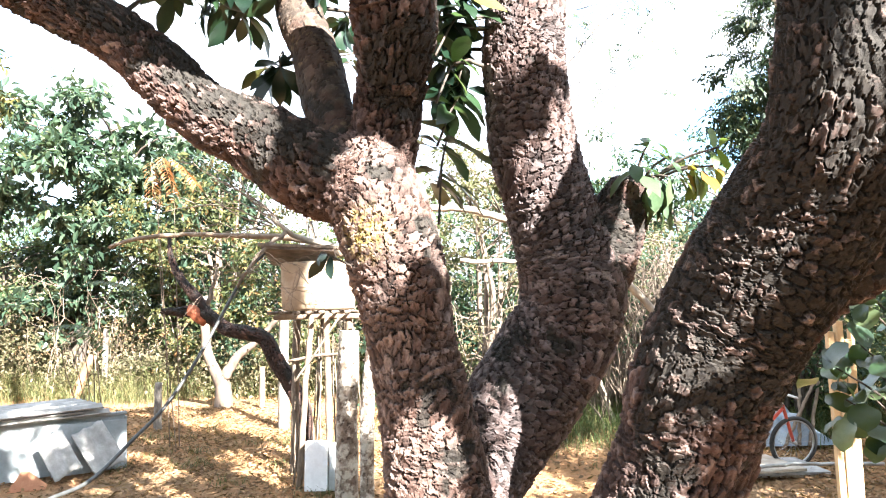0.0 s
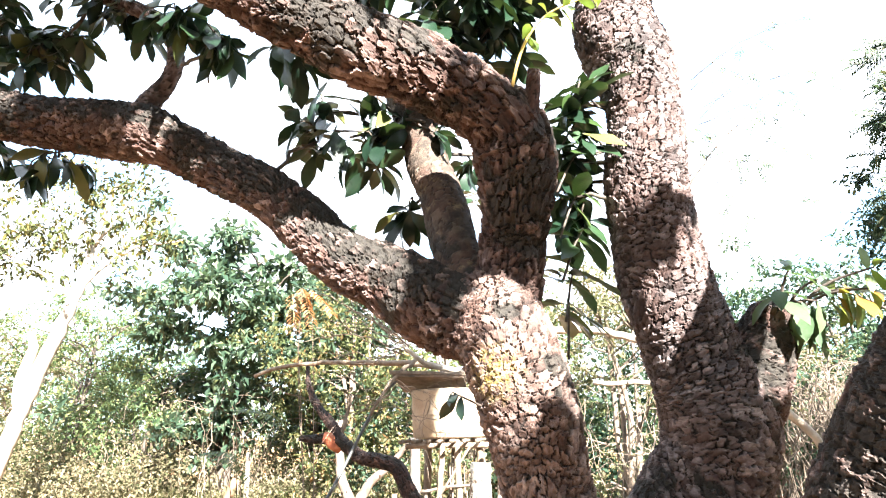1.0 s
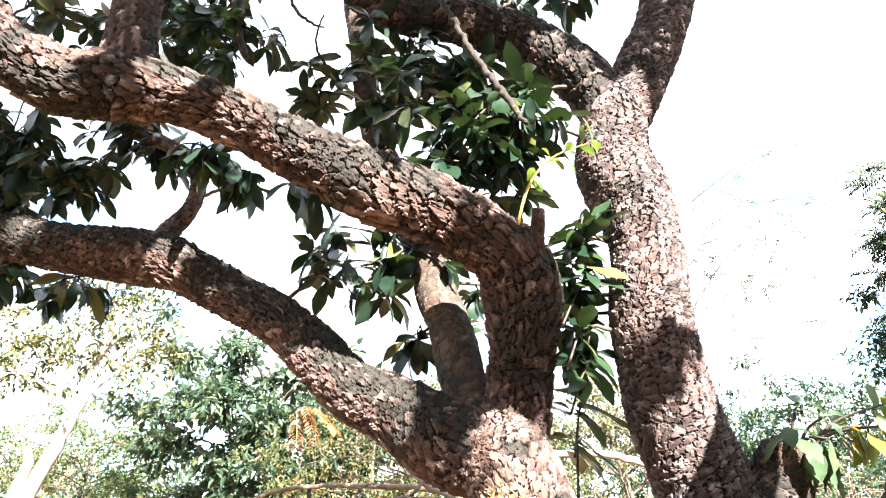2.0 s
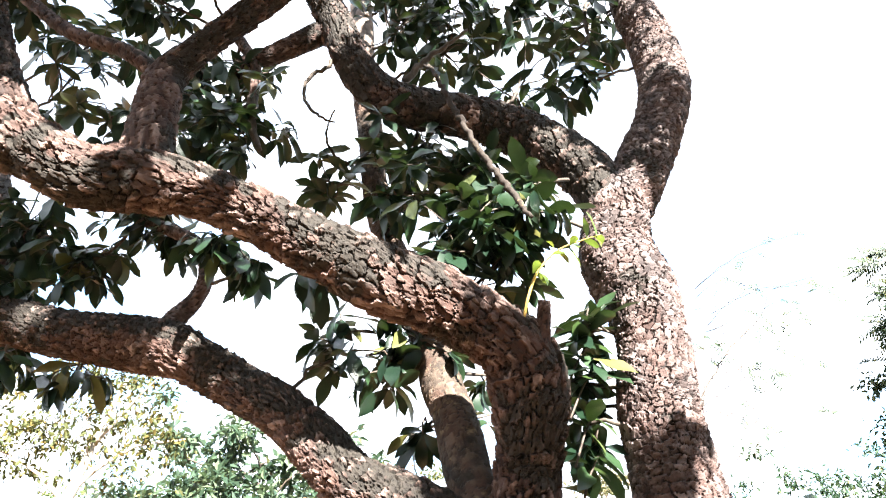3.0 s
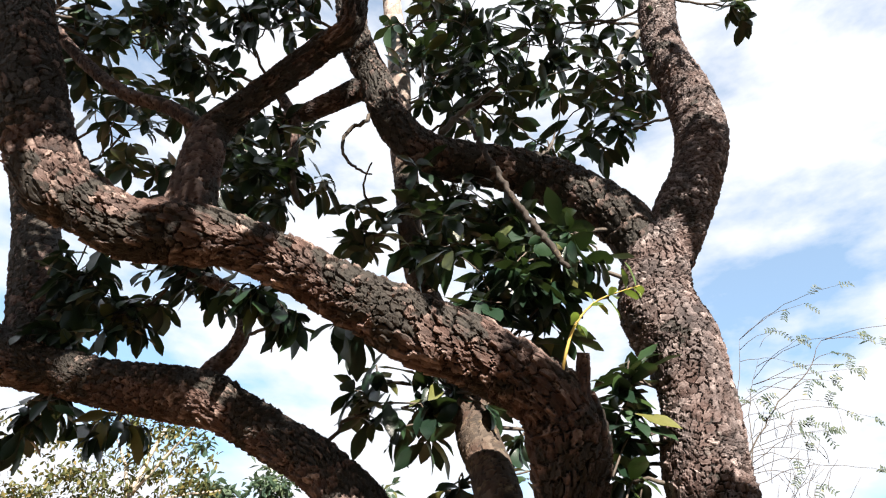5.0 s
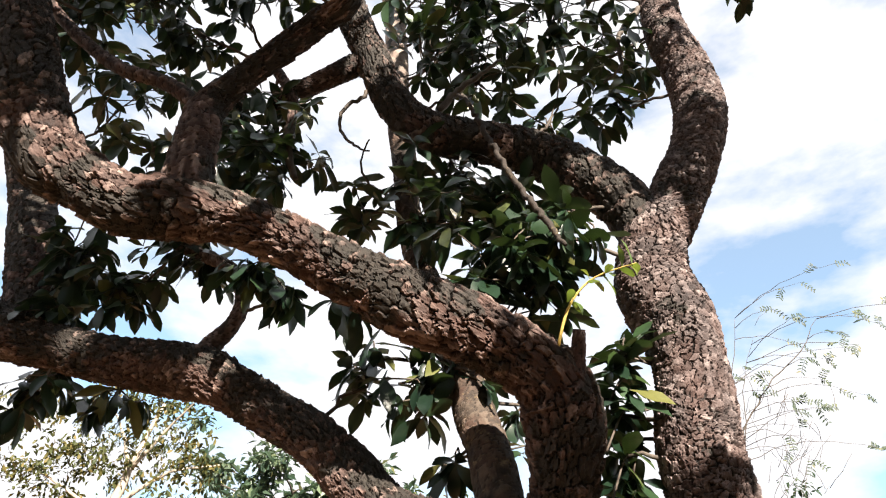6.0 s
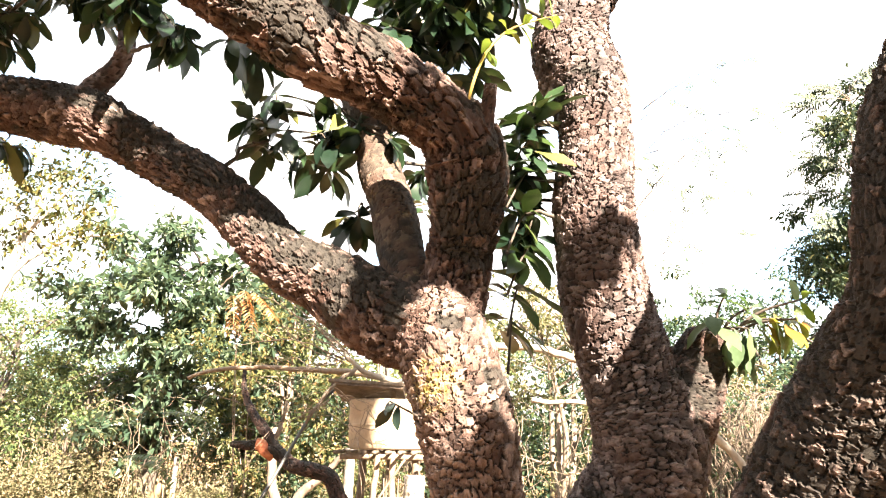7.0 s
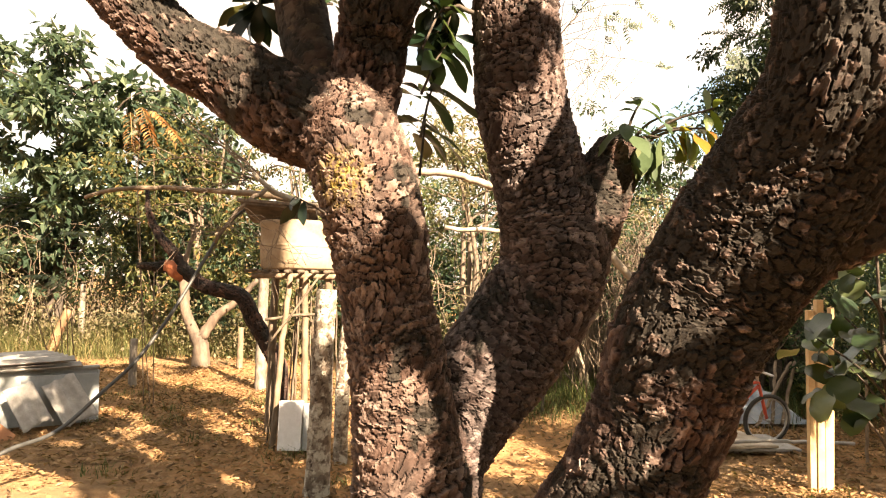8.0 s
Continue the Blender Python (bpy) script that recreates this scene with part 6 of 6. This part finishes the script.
    ob = thing("pruned_branch", "bare pruned branch with many thin twigs lying on the tank", "branch", (-1.3, 6.3, 2.16))
    o = np.array((1.3, -6.3, -2.16))
    tube_part("limb", [(-0.90 + o[0], 6.34 + o[1], 2.19 + o[2], 0.030), (-1.3 + o[0], 6.28 + o[1], 2.30 + o[2], 0.026), (-1.51 + o[0], 6.26 + o[1], 2.48 + o[2], 0.018)], M_PALE, ob, "", 8, 0.06, 0.006, 5)
    tube_part("limb", [(-1.38 + o[0], 6.22 + o[1], 2.33 + o[2], 0.022), (-1.6 + o[0], 6.12 + o[1], 2.12 + o[2], 0.020), (-1.75 + o[0], 6.0 + o[1], 1.82 + o[2], 0.012)], M_DRYTWIG, ob, "", 8, 0.06, 0.006, 6)
    soup = Soup()

    def spray(start, aim, spread, n, length, r):
        for _ in range(n):
            a = np.array(start) + o + rng.normal(0, 0.05, 3)
            d = np.array(aim, dtype=float) + rng.normal(0, spread, 3)
            ln = length * rng.uniform(0.5, 1.1)
            b = a + d * ln * 0.5 + rng.normal(0, 0.05, 3)
            c = a + d * ln + rng.normal(0, 0.08, 3)
            soup.add(*tube_arrays([(*a, r), (*b, r * 0.75), (*c, r * 0.4)], 4, 0.08, 0.010, rng))
            for _ in range(2):
                e = b + (c - b) * rng.uniform(0, 0.8)
                g = e + d * ln * 0.25 + rng.normal(0, 0.12, 3)
                soup.add(*tube_arrays([(*e, r * 0.6), (*((e + g) / 2 + rng.normal(0, 0.02, 3)), r * 0.5), (*g, r * 0.25)], 4, 0.08, 0.006, rng))

    spray((-1.52, 6.28, 2.45), (-0.85, 0.12, 0.45), 0.12, 8, 1.15, 0.008)
    spray((-1.55, 6.25, 2.40), (-0.9, 0.0, 0.0), 0.28, 6, 0.8, 0.005)
    spray((-1.55, 6.14, 2.10), (0.75, -0.12, -0.30), 0.25, 6, 0.85, 0.004)
    spray((-1.60, 6.10, 2.05), (-0.6, -0.2, -0.2), 0.35, 8, 0.7, 0.004)
    spray((-1.20, 6.05, 1.95), (0.2, -0.05, -0.8), 0.4, 6, 0.8, 0.004)
    mesh_part("twig_mass", soup.mesh("twig_mass"), M_STRAWTWIG, ob, "", "stuff")


pruned_branch()


def white_box():
    ob = thing("plastic_container", "white plastic container standing against the stand's foot", "container", (-1.08, 6.13, 0.03))
    bm = bmesh.new()
    box(bm, (0.2, 0.1, 0.42), pose(0, 0, 0.21, -6, 0, 0), 0.006)
    part("body", bm, M_WHITE, ob)
    bm = bmesh.new()
    box(bm, (0.06, 0.09, 0.40), pose(0.14, 0.01, 0.2, -6, 0, 0), 0.005)
    part("side", bm, M_CEMENT, ob)


white_box()


M_CHAR = bark_material("charred_bark", [(0.006, 0.005, 0.005), (0.016, 0.011, 0.010), (0.05, 0.030, 0.024), (0.17, 0.09, 0.065)], (0.005, 0.004, 0.004), (0.20, 0.17, 0.15), 0.3)


def burnt_tree():
    ob = thing("burnt_tree", "charred crooked small tree arching over", "tree", (-1.5, 7.3, 0))
    def br(rows, mat, name, label=""):
        rows = [(x + 1.5, y - 7.3, z, r) for x, y, z, r in rows]
        if mat == M_BURNT:
            mesh_part(name, bark_tube(name, rows, 0.010, 401 + len(rows), (0.05, 0.10), 0.014, True, 0.6), M_CHAR, ob, label)
        else:
            tube_part(name, rows, mat, ob, label, 10, 0.05, 0.007, int(abs(rows[1][2]) * 100))
    br([(-1.47, 7.3, -0.06, 0.11), (-1.42, 7.3, 0.33, 0.085), (-1.44, 7.3, 0.59, 0.09), (-1.57, 7.3, 0.85, 0.085), (-1.72, 7.3, 1.09, 0.085), (-1.83, 7.3, 1.31, 0.08), (-2.03, 7.3, 1.38, 0.075), (-2.25, 7.3, 1.43, 0.07), (-2.50, 7.3, 1.60, 0.065), (-2.94, 7.3, 1.63, 0.03)], M_BURNT, "trunk")
    br([(-2.46, 7.3, 1.50, 0.05), (-2.55, 7.28, 1.60, 0.074), (-2.64, 7.26, 1.64, 0.06)], M_CUT, "broken_end", "splintered red wood")
    br([(-2.42, 7.3, 1.56, 0.06), (-2.55, 7.3, 1.75, 0.055), (-2.73, 7.33, 1.95, 0.045), (-2.88, 7.4, 2.2, 0.03), (-2.95, 7.5, 2.5, 0.015)], M_BURNT, "limb")
    br([(-2.5, 7.3, 1.55, 0.035), (-2.40, 7.3, 1.85, 0.022), (-2.35, 7.3, 2.1, 0.010)], M_DRYTWIG, "limb")
    ob = thing("stump_tree", "small forked tree cut back to its limbs", "tree", (-3.74, 11.6, 0))
    def br2(rows, mat, name):
        tube_part(name, [(x + 3.74, y - 11.6, z, r) for x, y, z, r in rows], mat, ob, "", 9, 0.07, 0.008, int(abs(rows[1][0]) * 100))
    br2([(-3.60, 11.6, -0.06, 0.17), (-3.60, 11.6, 0.3, 0.135), (-3.66, 11.6, 0.58, 0.125)], M_FORK, "trunk")
    br2([(-3.68, 11.6, 0.5, 0.10), (-3.86, 11.6, 0.88, 0.085), (-3.91, 11.6, 1.27, 0.08), (-3.94, 11.6, 1.9, 0.07)], M_FORK, "limb")
    br2([(-3.62, 11.6, 0.5, 0.10), (-3.46, 11.6, 0.72, 0.085), (-3.32, 11.6, 0.94, 0.075), (-3.08, 11.6, 1.08, 0.06), (-2.7, 11.6, 1.5, 0.04)], M_FORK, "limb")


burnt_tree()


def fallen_poles():
    for rows, mat, label in (
        ([(-3.36, 7.0, 2.30, 0.020), (-3.03, 7.0, 2.40, 0.022), (-2.4, 7.0, 2.41, 0.024), (-1.79, 7.0, 2.38, 0.03), (-1.39, 6.95, 2.35, 0.034), (-0.91, 6.6, 2.15, 0.034)], M_POLE, "long bent pale pole resting on the water tank"),
        ([(-0.6, 7.0, 2.66, 0.035), (-0.02, 7.0, 2.65, 0.038), (0.45, 7.0, 2.61, 0.038), (0.8, 7.0, 2.49, 0.04), (1.5, 7.0, 2.25, 0.04), (2.4, 7.2, 1.4, 0.04), (3.1, 7.4, -0.03, 0.045)], M_PALE, "pale bare branch propped on the soil"),
        ([(0.35, 9.0, 2.24, 0.03), (0.6, 9.0, 2.21, 0.03), (0.97, 9.0, 2.22, 0.03), (1.7, 9.1, 1.9, 0.03), (2.4, 9.2, -0.03, 0.035)], M_PALE, "pale bare branch hanging among the bushes")):
        x, y, z = rows[0][:3]
        v, f = tube_arrays([(a - x, b - y, c - z, r) for a, b, c, r in rows], 8, 0.08, 0.006, np.random.default_rng(3))
        me = mesh_from("fallen_branch", v, f)
        me.materials.append(mat)
        ob = new("fallen_branch", me)
        ob.location = (x, y, z)
        tagged(ob, label, "branch", "bare branches")


fallen_poles()


def hose():
    rows = [(-3.3, 3.9, 0.02, 0.0145), (-2.9, 4.3, 0.12, 0.0145), (-2.64, 4.6, 0.37, 0.0145), (-2.5, 5.0, 0.42, 0.0145), (-2.36, 5.4, 0.65, 0.0145), (-2.22, 5.6, 0.84, 0.0145), (-2.04, 5.8, 1.19, 0.0145), (-1.89, 6.0, 1.57, 0.0145), (-1.72, 6.2, 1.98, 0.0145), (-1.58, 6.35, 2.16, 0.0145)]
    v, f = tube_arrays([(a + 3.3, b - 3.9, c, r) for a, b, c, r in rows], 10, 0.06)
    me = mesh_from("hose", v, f)
    me.materials.append(M_HOSE)
    ob = new("hose", me)
    ob.location = (-3.3, 3.9, 0)
    tagged(ob, "grey hose hanging from the tank to the ground", "hose")


hose()


def corrugated(length, width, amp, pitch, seed, chip=0.0):
    """A wavy sheet with thickness and a broken edge, flat in x (length) and y (width)."""
    rng = np.random.default_rng(seed)
    nx, ny = 14, int(width / pitch * 10)
    y = np.linspace(-width / 2, width / 2, ny)
    x = np.linspace(0, 1, nx)
    e0, e1 = np.cumsum(rng.normal(0, chip * 0.35, ny)), np.cumsum(rng.normal(0, chip * 0.35, ny))
    xx = e0[None] + (length + e1[None] - e0[None]) * x[:, None]
    yy = np.repeat(y[None], nx, 0)
    zz = amp * np.sin(yy / pitch * 2 * math.pi)
    top = np.stack([xx, yy, zz + 0.004], -1).reshape(-1, 3)
    bot = np.stack([xx, yy, zz - 0.004], -1).reshape(-1, 3)
    i, j = np.meshgrid(np.arange(nx - 1), np.arange(ny - 1), indexing="ij")
    a = (i * ny + j).ravel()
    q = np.stack([a, a + ny, a + ny + 1, a + 1], -1)
    k = nx * ny
    rim = np.concatenate([np.arange(ny), np.arange(1, nx) * ny + ny - 1, (nx - 1) * ny + np.arange(ny - 2, -1, -1), np.arange(nx - 2, 0, -1) * ny])
    r2 = np.roll(rim, -1)
    return mesh_from("sheet", np.vstack([top, bot]), np.vstack([q, q[:, ::-1] + k, np.stack([rim, r2, r2 + k, rim + k], -1)]), True)


def sheet_pile():
    ob = thing("cement_trough", "long grey fibre-cement trough lying on the soil", "trough", (-3.4, 7.5, 0))
    ang = math.degrees(math.atan2(6.62 - 7.5, -4.25 + 3.35))
    base = pose(0, 0, 0, 0, 0, ang)
    bm = bmesh.new()
    box(bm, (2.6, 0.025, 0.52), base @ pose(1.28, 0.0, 0.27, 8, 0, 0), 0.006)
    part("front_panel", bm, M_CEMENT, ob)
    bm = bmesh.new()
    box(bm, (0.025, 0.7, 0.50), base @ pose(0.0, -0.36, 0.26, 0, -6, 0), 0.006)
    part("end_panel", bm, M_CEMENT, ob)
    bm = bmesh.new()
    box(bm, (2.6, 0.025, 0.50), base @ pose(1.28, -0.72, 0.27, 0, 0, 0), 0.006)
    part("back_panel", bm, M_CEMENT, ob)
    bm = bmesh.new()
    box(bm, (2.62, 0.06, 0.03), base @ pose(1.28, -0.03, 0.545, 0, 0, 0), 0.006)
    part("rim", bm, M_CEMENT, ob)
    for k, (dx, dz, turn) in enumerate(((0.15, 0.575, 1.5), (0.4, 0.605, -2.0), (0.25, 0.637, 3.0))):
        me = corrugated(2.3 - 0.2 * k, 0.85, 0.022, 0.145, 60 + k, 0.006)
        me.materials.append(M_CEMENT_OLD)
        o = new("corrugated_sheet", me)
        o.matrix_world = Matrix.Translation((-3.4, 7.5, 0)) @ base @ pose(dx, -0.36, dz + 0.012, 0, 0, turn)
        tagged(o, "grey corrugated roofing sheet stacked on the trough", "roofing sheet", "corrugated sheets")
    bm = bmesh.new()
    box(bm, (0.72, 0.012, 0.50), base @ pose(0.37, 0.115, 0.252, 9, -2, 0), 0.004)
    o = part("cement_sheet", bm, M_CEMENT, None)
    o.location = (-3.4, 7.5, 0)
    tagged(o, "flat grey fibre-cement panel leaning on the trough", "cement sheet")
    for k, (px, py, ln, wd, phi) in enumerate(((0.25, 0.36, 0.46, 0.35, 20), (0.66, 0.46, 0.46, 0.26, 17))):
        me = corrugated(ln, wd, 0.016, 0.145, 80 + k, 0.016)
        me.materials.append(M_CEMENT_OLD)
        o = new("broken_sheet", me)
        along, rise = Vector((1, 0, 0)), Vector((0, -0.50, 0.80)).normalized()
        c, s = math.cos(radians(phi)), math.sin(radians(phi))
        ax, ay = rise * c + along * s, along * c - rise * s
        turn = Matrix((ax, -ay, ax.cross(-ay))).transposed().to_4x4()
        o.matrix_world = Matrix.Translation((-3.4, 7.5, 0)) @ base @ Matrix.Translation((px, py, 0.07)) @ turn
        tagged(o, "broken piece of corrugated sheet leaning on the trough", "roofing sheet", "broken sheets")
    shard = bmesh.new()
    pts = [(-0.16, 0.0), (0.15, 0.0), (0.17, 0.04), (0.02, 0.18), (-0.04, 0.19)]
    front, back = [shard.verts.new((x, 0.0, z)) for x, z in pts], [shard.verts.new((x, 0.014, z)) for x, z in pts]
    shard.faces.new(front)
    shard.faces.new(back[::-1])
    for q in range(5):
        shard.faces.new((front[q], back[q], back[(q + 1) % 5], front[(q + 1) % 5]))
    b = part("clay_shard", shard, M_BRICK, None)
    b.matrix_world = pose(-3.80, 6.44, 0.0, -22, 0, 30)
    tagged(b, "broken reddish clay shard propped before the trough", "shard")


sheet_pile()


def plank_bench():
    ob = thing("plank_bench", "pale weathered plank laid on two logs", "bench", (2.3, 10.2, 0))
    bm = bmesh.new()
    box(bm, (1.5, 0.24, 0.05), pose(0, 0, 0.155, 0, 0, 3), 0.008)
    part("plank", bm, M_POLE, ob)
    for x in (-0.55, 0.55):
        tube_part("log", [(x, -0.16, 0.06, 0.065), (x, 0.0, 0.06, 0.065), (x, 0.16, 0.06, 0.065)], M_LICHEN_POST, ob, "", 10)


plank_bench()


def gate_post():
    ob = thing("slatted_post", "sawn timber post made of upright slats", "post", (3.06, 5.15, 0))
    for k, (x, y, w, h) in enumerate(((-0.075, 0.0, 0.05, 1.36), (-0.018, -0.012, 0.055, 1.44), (0.046, -0.004, 0.06, 1.30), (0.088, 0.02, 0.03, 1.38))):
        bm = bmesh.new()
        box(bm, (w, 0.045, h + 0.05), pose(x, y, (h - 0.05) / 2, 0, 0.4 * (k - 1.5), 2 * k), 0.005)
        part("slat", bm, M_SAWN, ob)


gate_post()


def bicycle():
    ob = thing("bicycle", "small red bicycle with thin black tyres", "bicycle", (3.4, 6.6, 0))
    ob.rotation_euler = (radians(6), 0, radians(8))

    def ring(name, x, r, tube, mat, parent):
        bm = bmesh.new()
        n, s = 40, 8
        vs = [[bm.verts.new((x + (r + tube * math.cos(b)) * math.cos(a), tube * math.sin(b), 0.25 + (r + tube * math.cos(b)) * math.sin(a))) for b in np.arange(s) / s * 2 * math.pi] for a in np.arange(n) / n * 2 * math.pi]
        for i in range(n):
            for j in range(s):
                bm.faces.new((vs[i][j], vs[(i + 1) % n][j], vs[(i + 1) % n][(j + 1) % s], vs[i][(j + 1) % s]))
        return part(name, bm, mat, parent, "", True)

    def rod(name, a, b, r, mat, parent):
        return tube_part(name, [(*a, r), (*[(p + q) / 2 for p, q in zip(a, b)], r), (*b, r)], mat, parent, "", 8, 0.1)

    for x in (0.0, -0.88):
        wheel = ring("wheel", x, 0.212, 0.010, M_STEEL, ob)
        ring("tyre", x, 0.232, 0.020, M_RUBBER, wheel)
        for a in range(14):
            t = a / 14 * 2 * math.pi
            rod("spoke", (x, 0.012 * (-1) ** a, 0.25), (x + 0.208 * math.cos(t), 0, 0.25 + 0.208 * math.sin(t)), 0.0014, M_STEEL, wheel)
        rod("hub", (x, -0.04, 0.25), (x, 0.04, 0.25), 0.018, M_STEEL, wheel)
    for a, b in (((0, 0, 0.25), (-0.12, 0, 0.62)), ((-0.12, 0, 0.58), (-0.46, 0, 0.25)), ((-0.12, 0, 0.62), (-0.55, 0, 0.56)), ((-0.46, 0, 0.25), (-0.57, 0, 0.62)), ((-0.46, 0, 0.25), (-0.88, 0.02, 0.25)), ((-0.56, 0, 0.55), (-0.88, 0, 0.25))):
        rod("frame_tube", a, b, 0.016, M_REDPAINT, ob)
    rod("handlebar", (-0.15, -0.25, 0.74), (-0.15, 0.25, 0.74), 0.012, M_STEEL, ob)
    rod("stem", (-0.12, 0, 0.6), (-0.15, 0, 0.74), 0.014, M_STEEL, ob)
    bm = bmesh.new()
    box(bm, (0.22, 0.13, 0.05), pose(-0.60, 0, 0.68), 0.02)
    part("saddle", bm, M_RUBBER, ob, "black saddle")
    rod("seat_post", (-0.57, 0, 0.6), (-0.59, 0, 0.67), 0.012, M_STEEL, ob)


bicycle()


def junk():
    rng = np.random.default_rng(77)
    bm = bmesh.new()
    bmesh.ops.create_grid(bm, x_segments=34, y_segments=26, size=0.5)
    for v in bm.verts:
        x, y = v.co.x, v.co.y
        q = Vector((x * 4, y * 4, 0.3))
        dome = 0.55 * max(0.0, 1 - (2 * x) ** 2) * max(0.0, 1 - (2 * y) ** 2)
        v.co.z = 0.02 + dome * (1 + 0.7 * noise.noise(q)) + 0.08 * noise.noise(q * 2.7) * (dome > 0.02)
        v.co.z = max(0.02, v.co.z)
        v.co.x *= 1.5
    ob = part("tarpaulin", bm, M_TARP, None, "", True)
    ob.location = (3.7, 8.0, 0.0)
    tagged(ob, "crumpled blue and white tarpaulin over a heap", "tarpaulin")
    for k in range(6):
        a = (3.2 + 0.18 * k + rng.normal(0, 0.05), 7.35 + rng.normal(0, 0.1))
        b = (a[0] + 0.5 + rng.normal(0, 0.1), a[1] + 0.5)
        stick_thing("board", "loose grey board leaning on the heap", "board", [(*a, 0.02, 0.02), ((a[0] + b[0]) / 2, (a[1] + b[1]) / 2, 0.36, 0.02), (*b, 0.66, 0.018)], M_POLE, k, 6, "heap boards")
    rows = [(2.5, 6.1, 0.13, 0.016), (3.2, 6.12, 0.15, 0.016), (3.95, 6.1, 0.14, 0.016)]
    pipe = stick_thing("pipe", "pale plastic pipe lying across flat sheets", "pipe", rows, M_CEMENT_OLD, 3, 10)
    for k, (x, y, s, z) in enumerate(((3.0, 6.5, 0.95, 0.02), (3.1, 6.45, 0.8, 0.05), (2.9, 6.4, 0.7, 0.085))):
        bm = bmesh.new()
        box(bm, (s, 0.6, 0.024), pose(0, 0, 0, 0, 0, 6 * k - 5), 0.005)
        o = part("flat_sheet", bm, M_BOARD if k != 1 else M_CEMENT_OLD, None)
        o.location = (x, y, z + 0.01)
        tagged(o, "flat weathered sheet lying on the soil", "sheet", "flat sheets")
    bm = bmesh.new()
    box(bm, (0.16, 0.16, 0.2), pose(0, 0, 0.1), 0.03)
    o = part("red_can", bm, M_REDPAINT, None)
    o.location = (4.25, 5.9, 0.0)
    tagged(o, "red plastic can standing on the soil", "can")


junk()


def round_leaf_plant():
    rng = np.random.default_rng(21)
    at = Vector((1.87, 2.7, 0))
    ob = thing("round_leaved_shrub", "shrub with large round grey-green leaves", "shrub", at)
    shapes = []
    for s in (0.13, 0.11, 0.095):
        v, f = leaf_shape(s, s * 0.95, 0.12, 0.25, 6, 1.0)
        me = mesh_from("leaf", v, f)
        me.materials.append(M_LEAF_ROUND)
        shapes.append(me)
    tube_part("stem", [(0, 0, -0.05, 0.014), (0.0, 0, 0.6, 0.012), (-0.05, 0.02, 1.2, 0.009), (-0.1, 0.0, 1.75, 0.005)], M_TWIG, ob)
    for tip in ((-0.29, -0.1, 1.42), (-0.36, -0.1, 1.22), (-0.27, -0.1, 1.10), (-0.27, -0.1, 1.58), (-0.05, -0.05, 1.5), (-0.1, 0.1, 1.3), (0.1, -0.1, 1.35), (0.15, 0.0, 1.1), (-0.1, 0.0, 1.8), (-0.33, 0.0, 1.33), (-0.20, 0.0, 1.22)):
        t = np.array(tip)
        z0 = tip[2] - 0.25
        tube_part("twig", [(-0.03, 0.0, z0, 0.006), (tip[0] * 0.5, tip[1] * 0.5, z0 + 0.14, 0.005), (*tip, 0.003)], M_TWIG, ob, "", 5)
        for rot, p in rosette(rng, t, t * (1, 1, 0) + (0, 0, 0.15), 0.35, 6, 1.0):
            place_leaf(shapes[int(rng.integers(3))], rot, p + rng.normal(0, 0.035, 3), ob)


round_leaf_plant()

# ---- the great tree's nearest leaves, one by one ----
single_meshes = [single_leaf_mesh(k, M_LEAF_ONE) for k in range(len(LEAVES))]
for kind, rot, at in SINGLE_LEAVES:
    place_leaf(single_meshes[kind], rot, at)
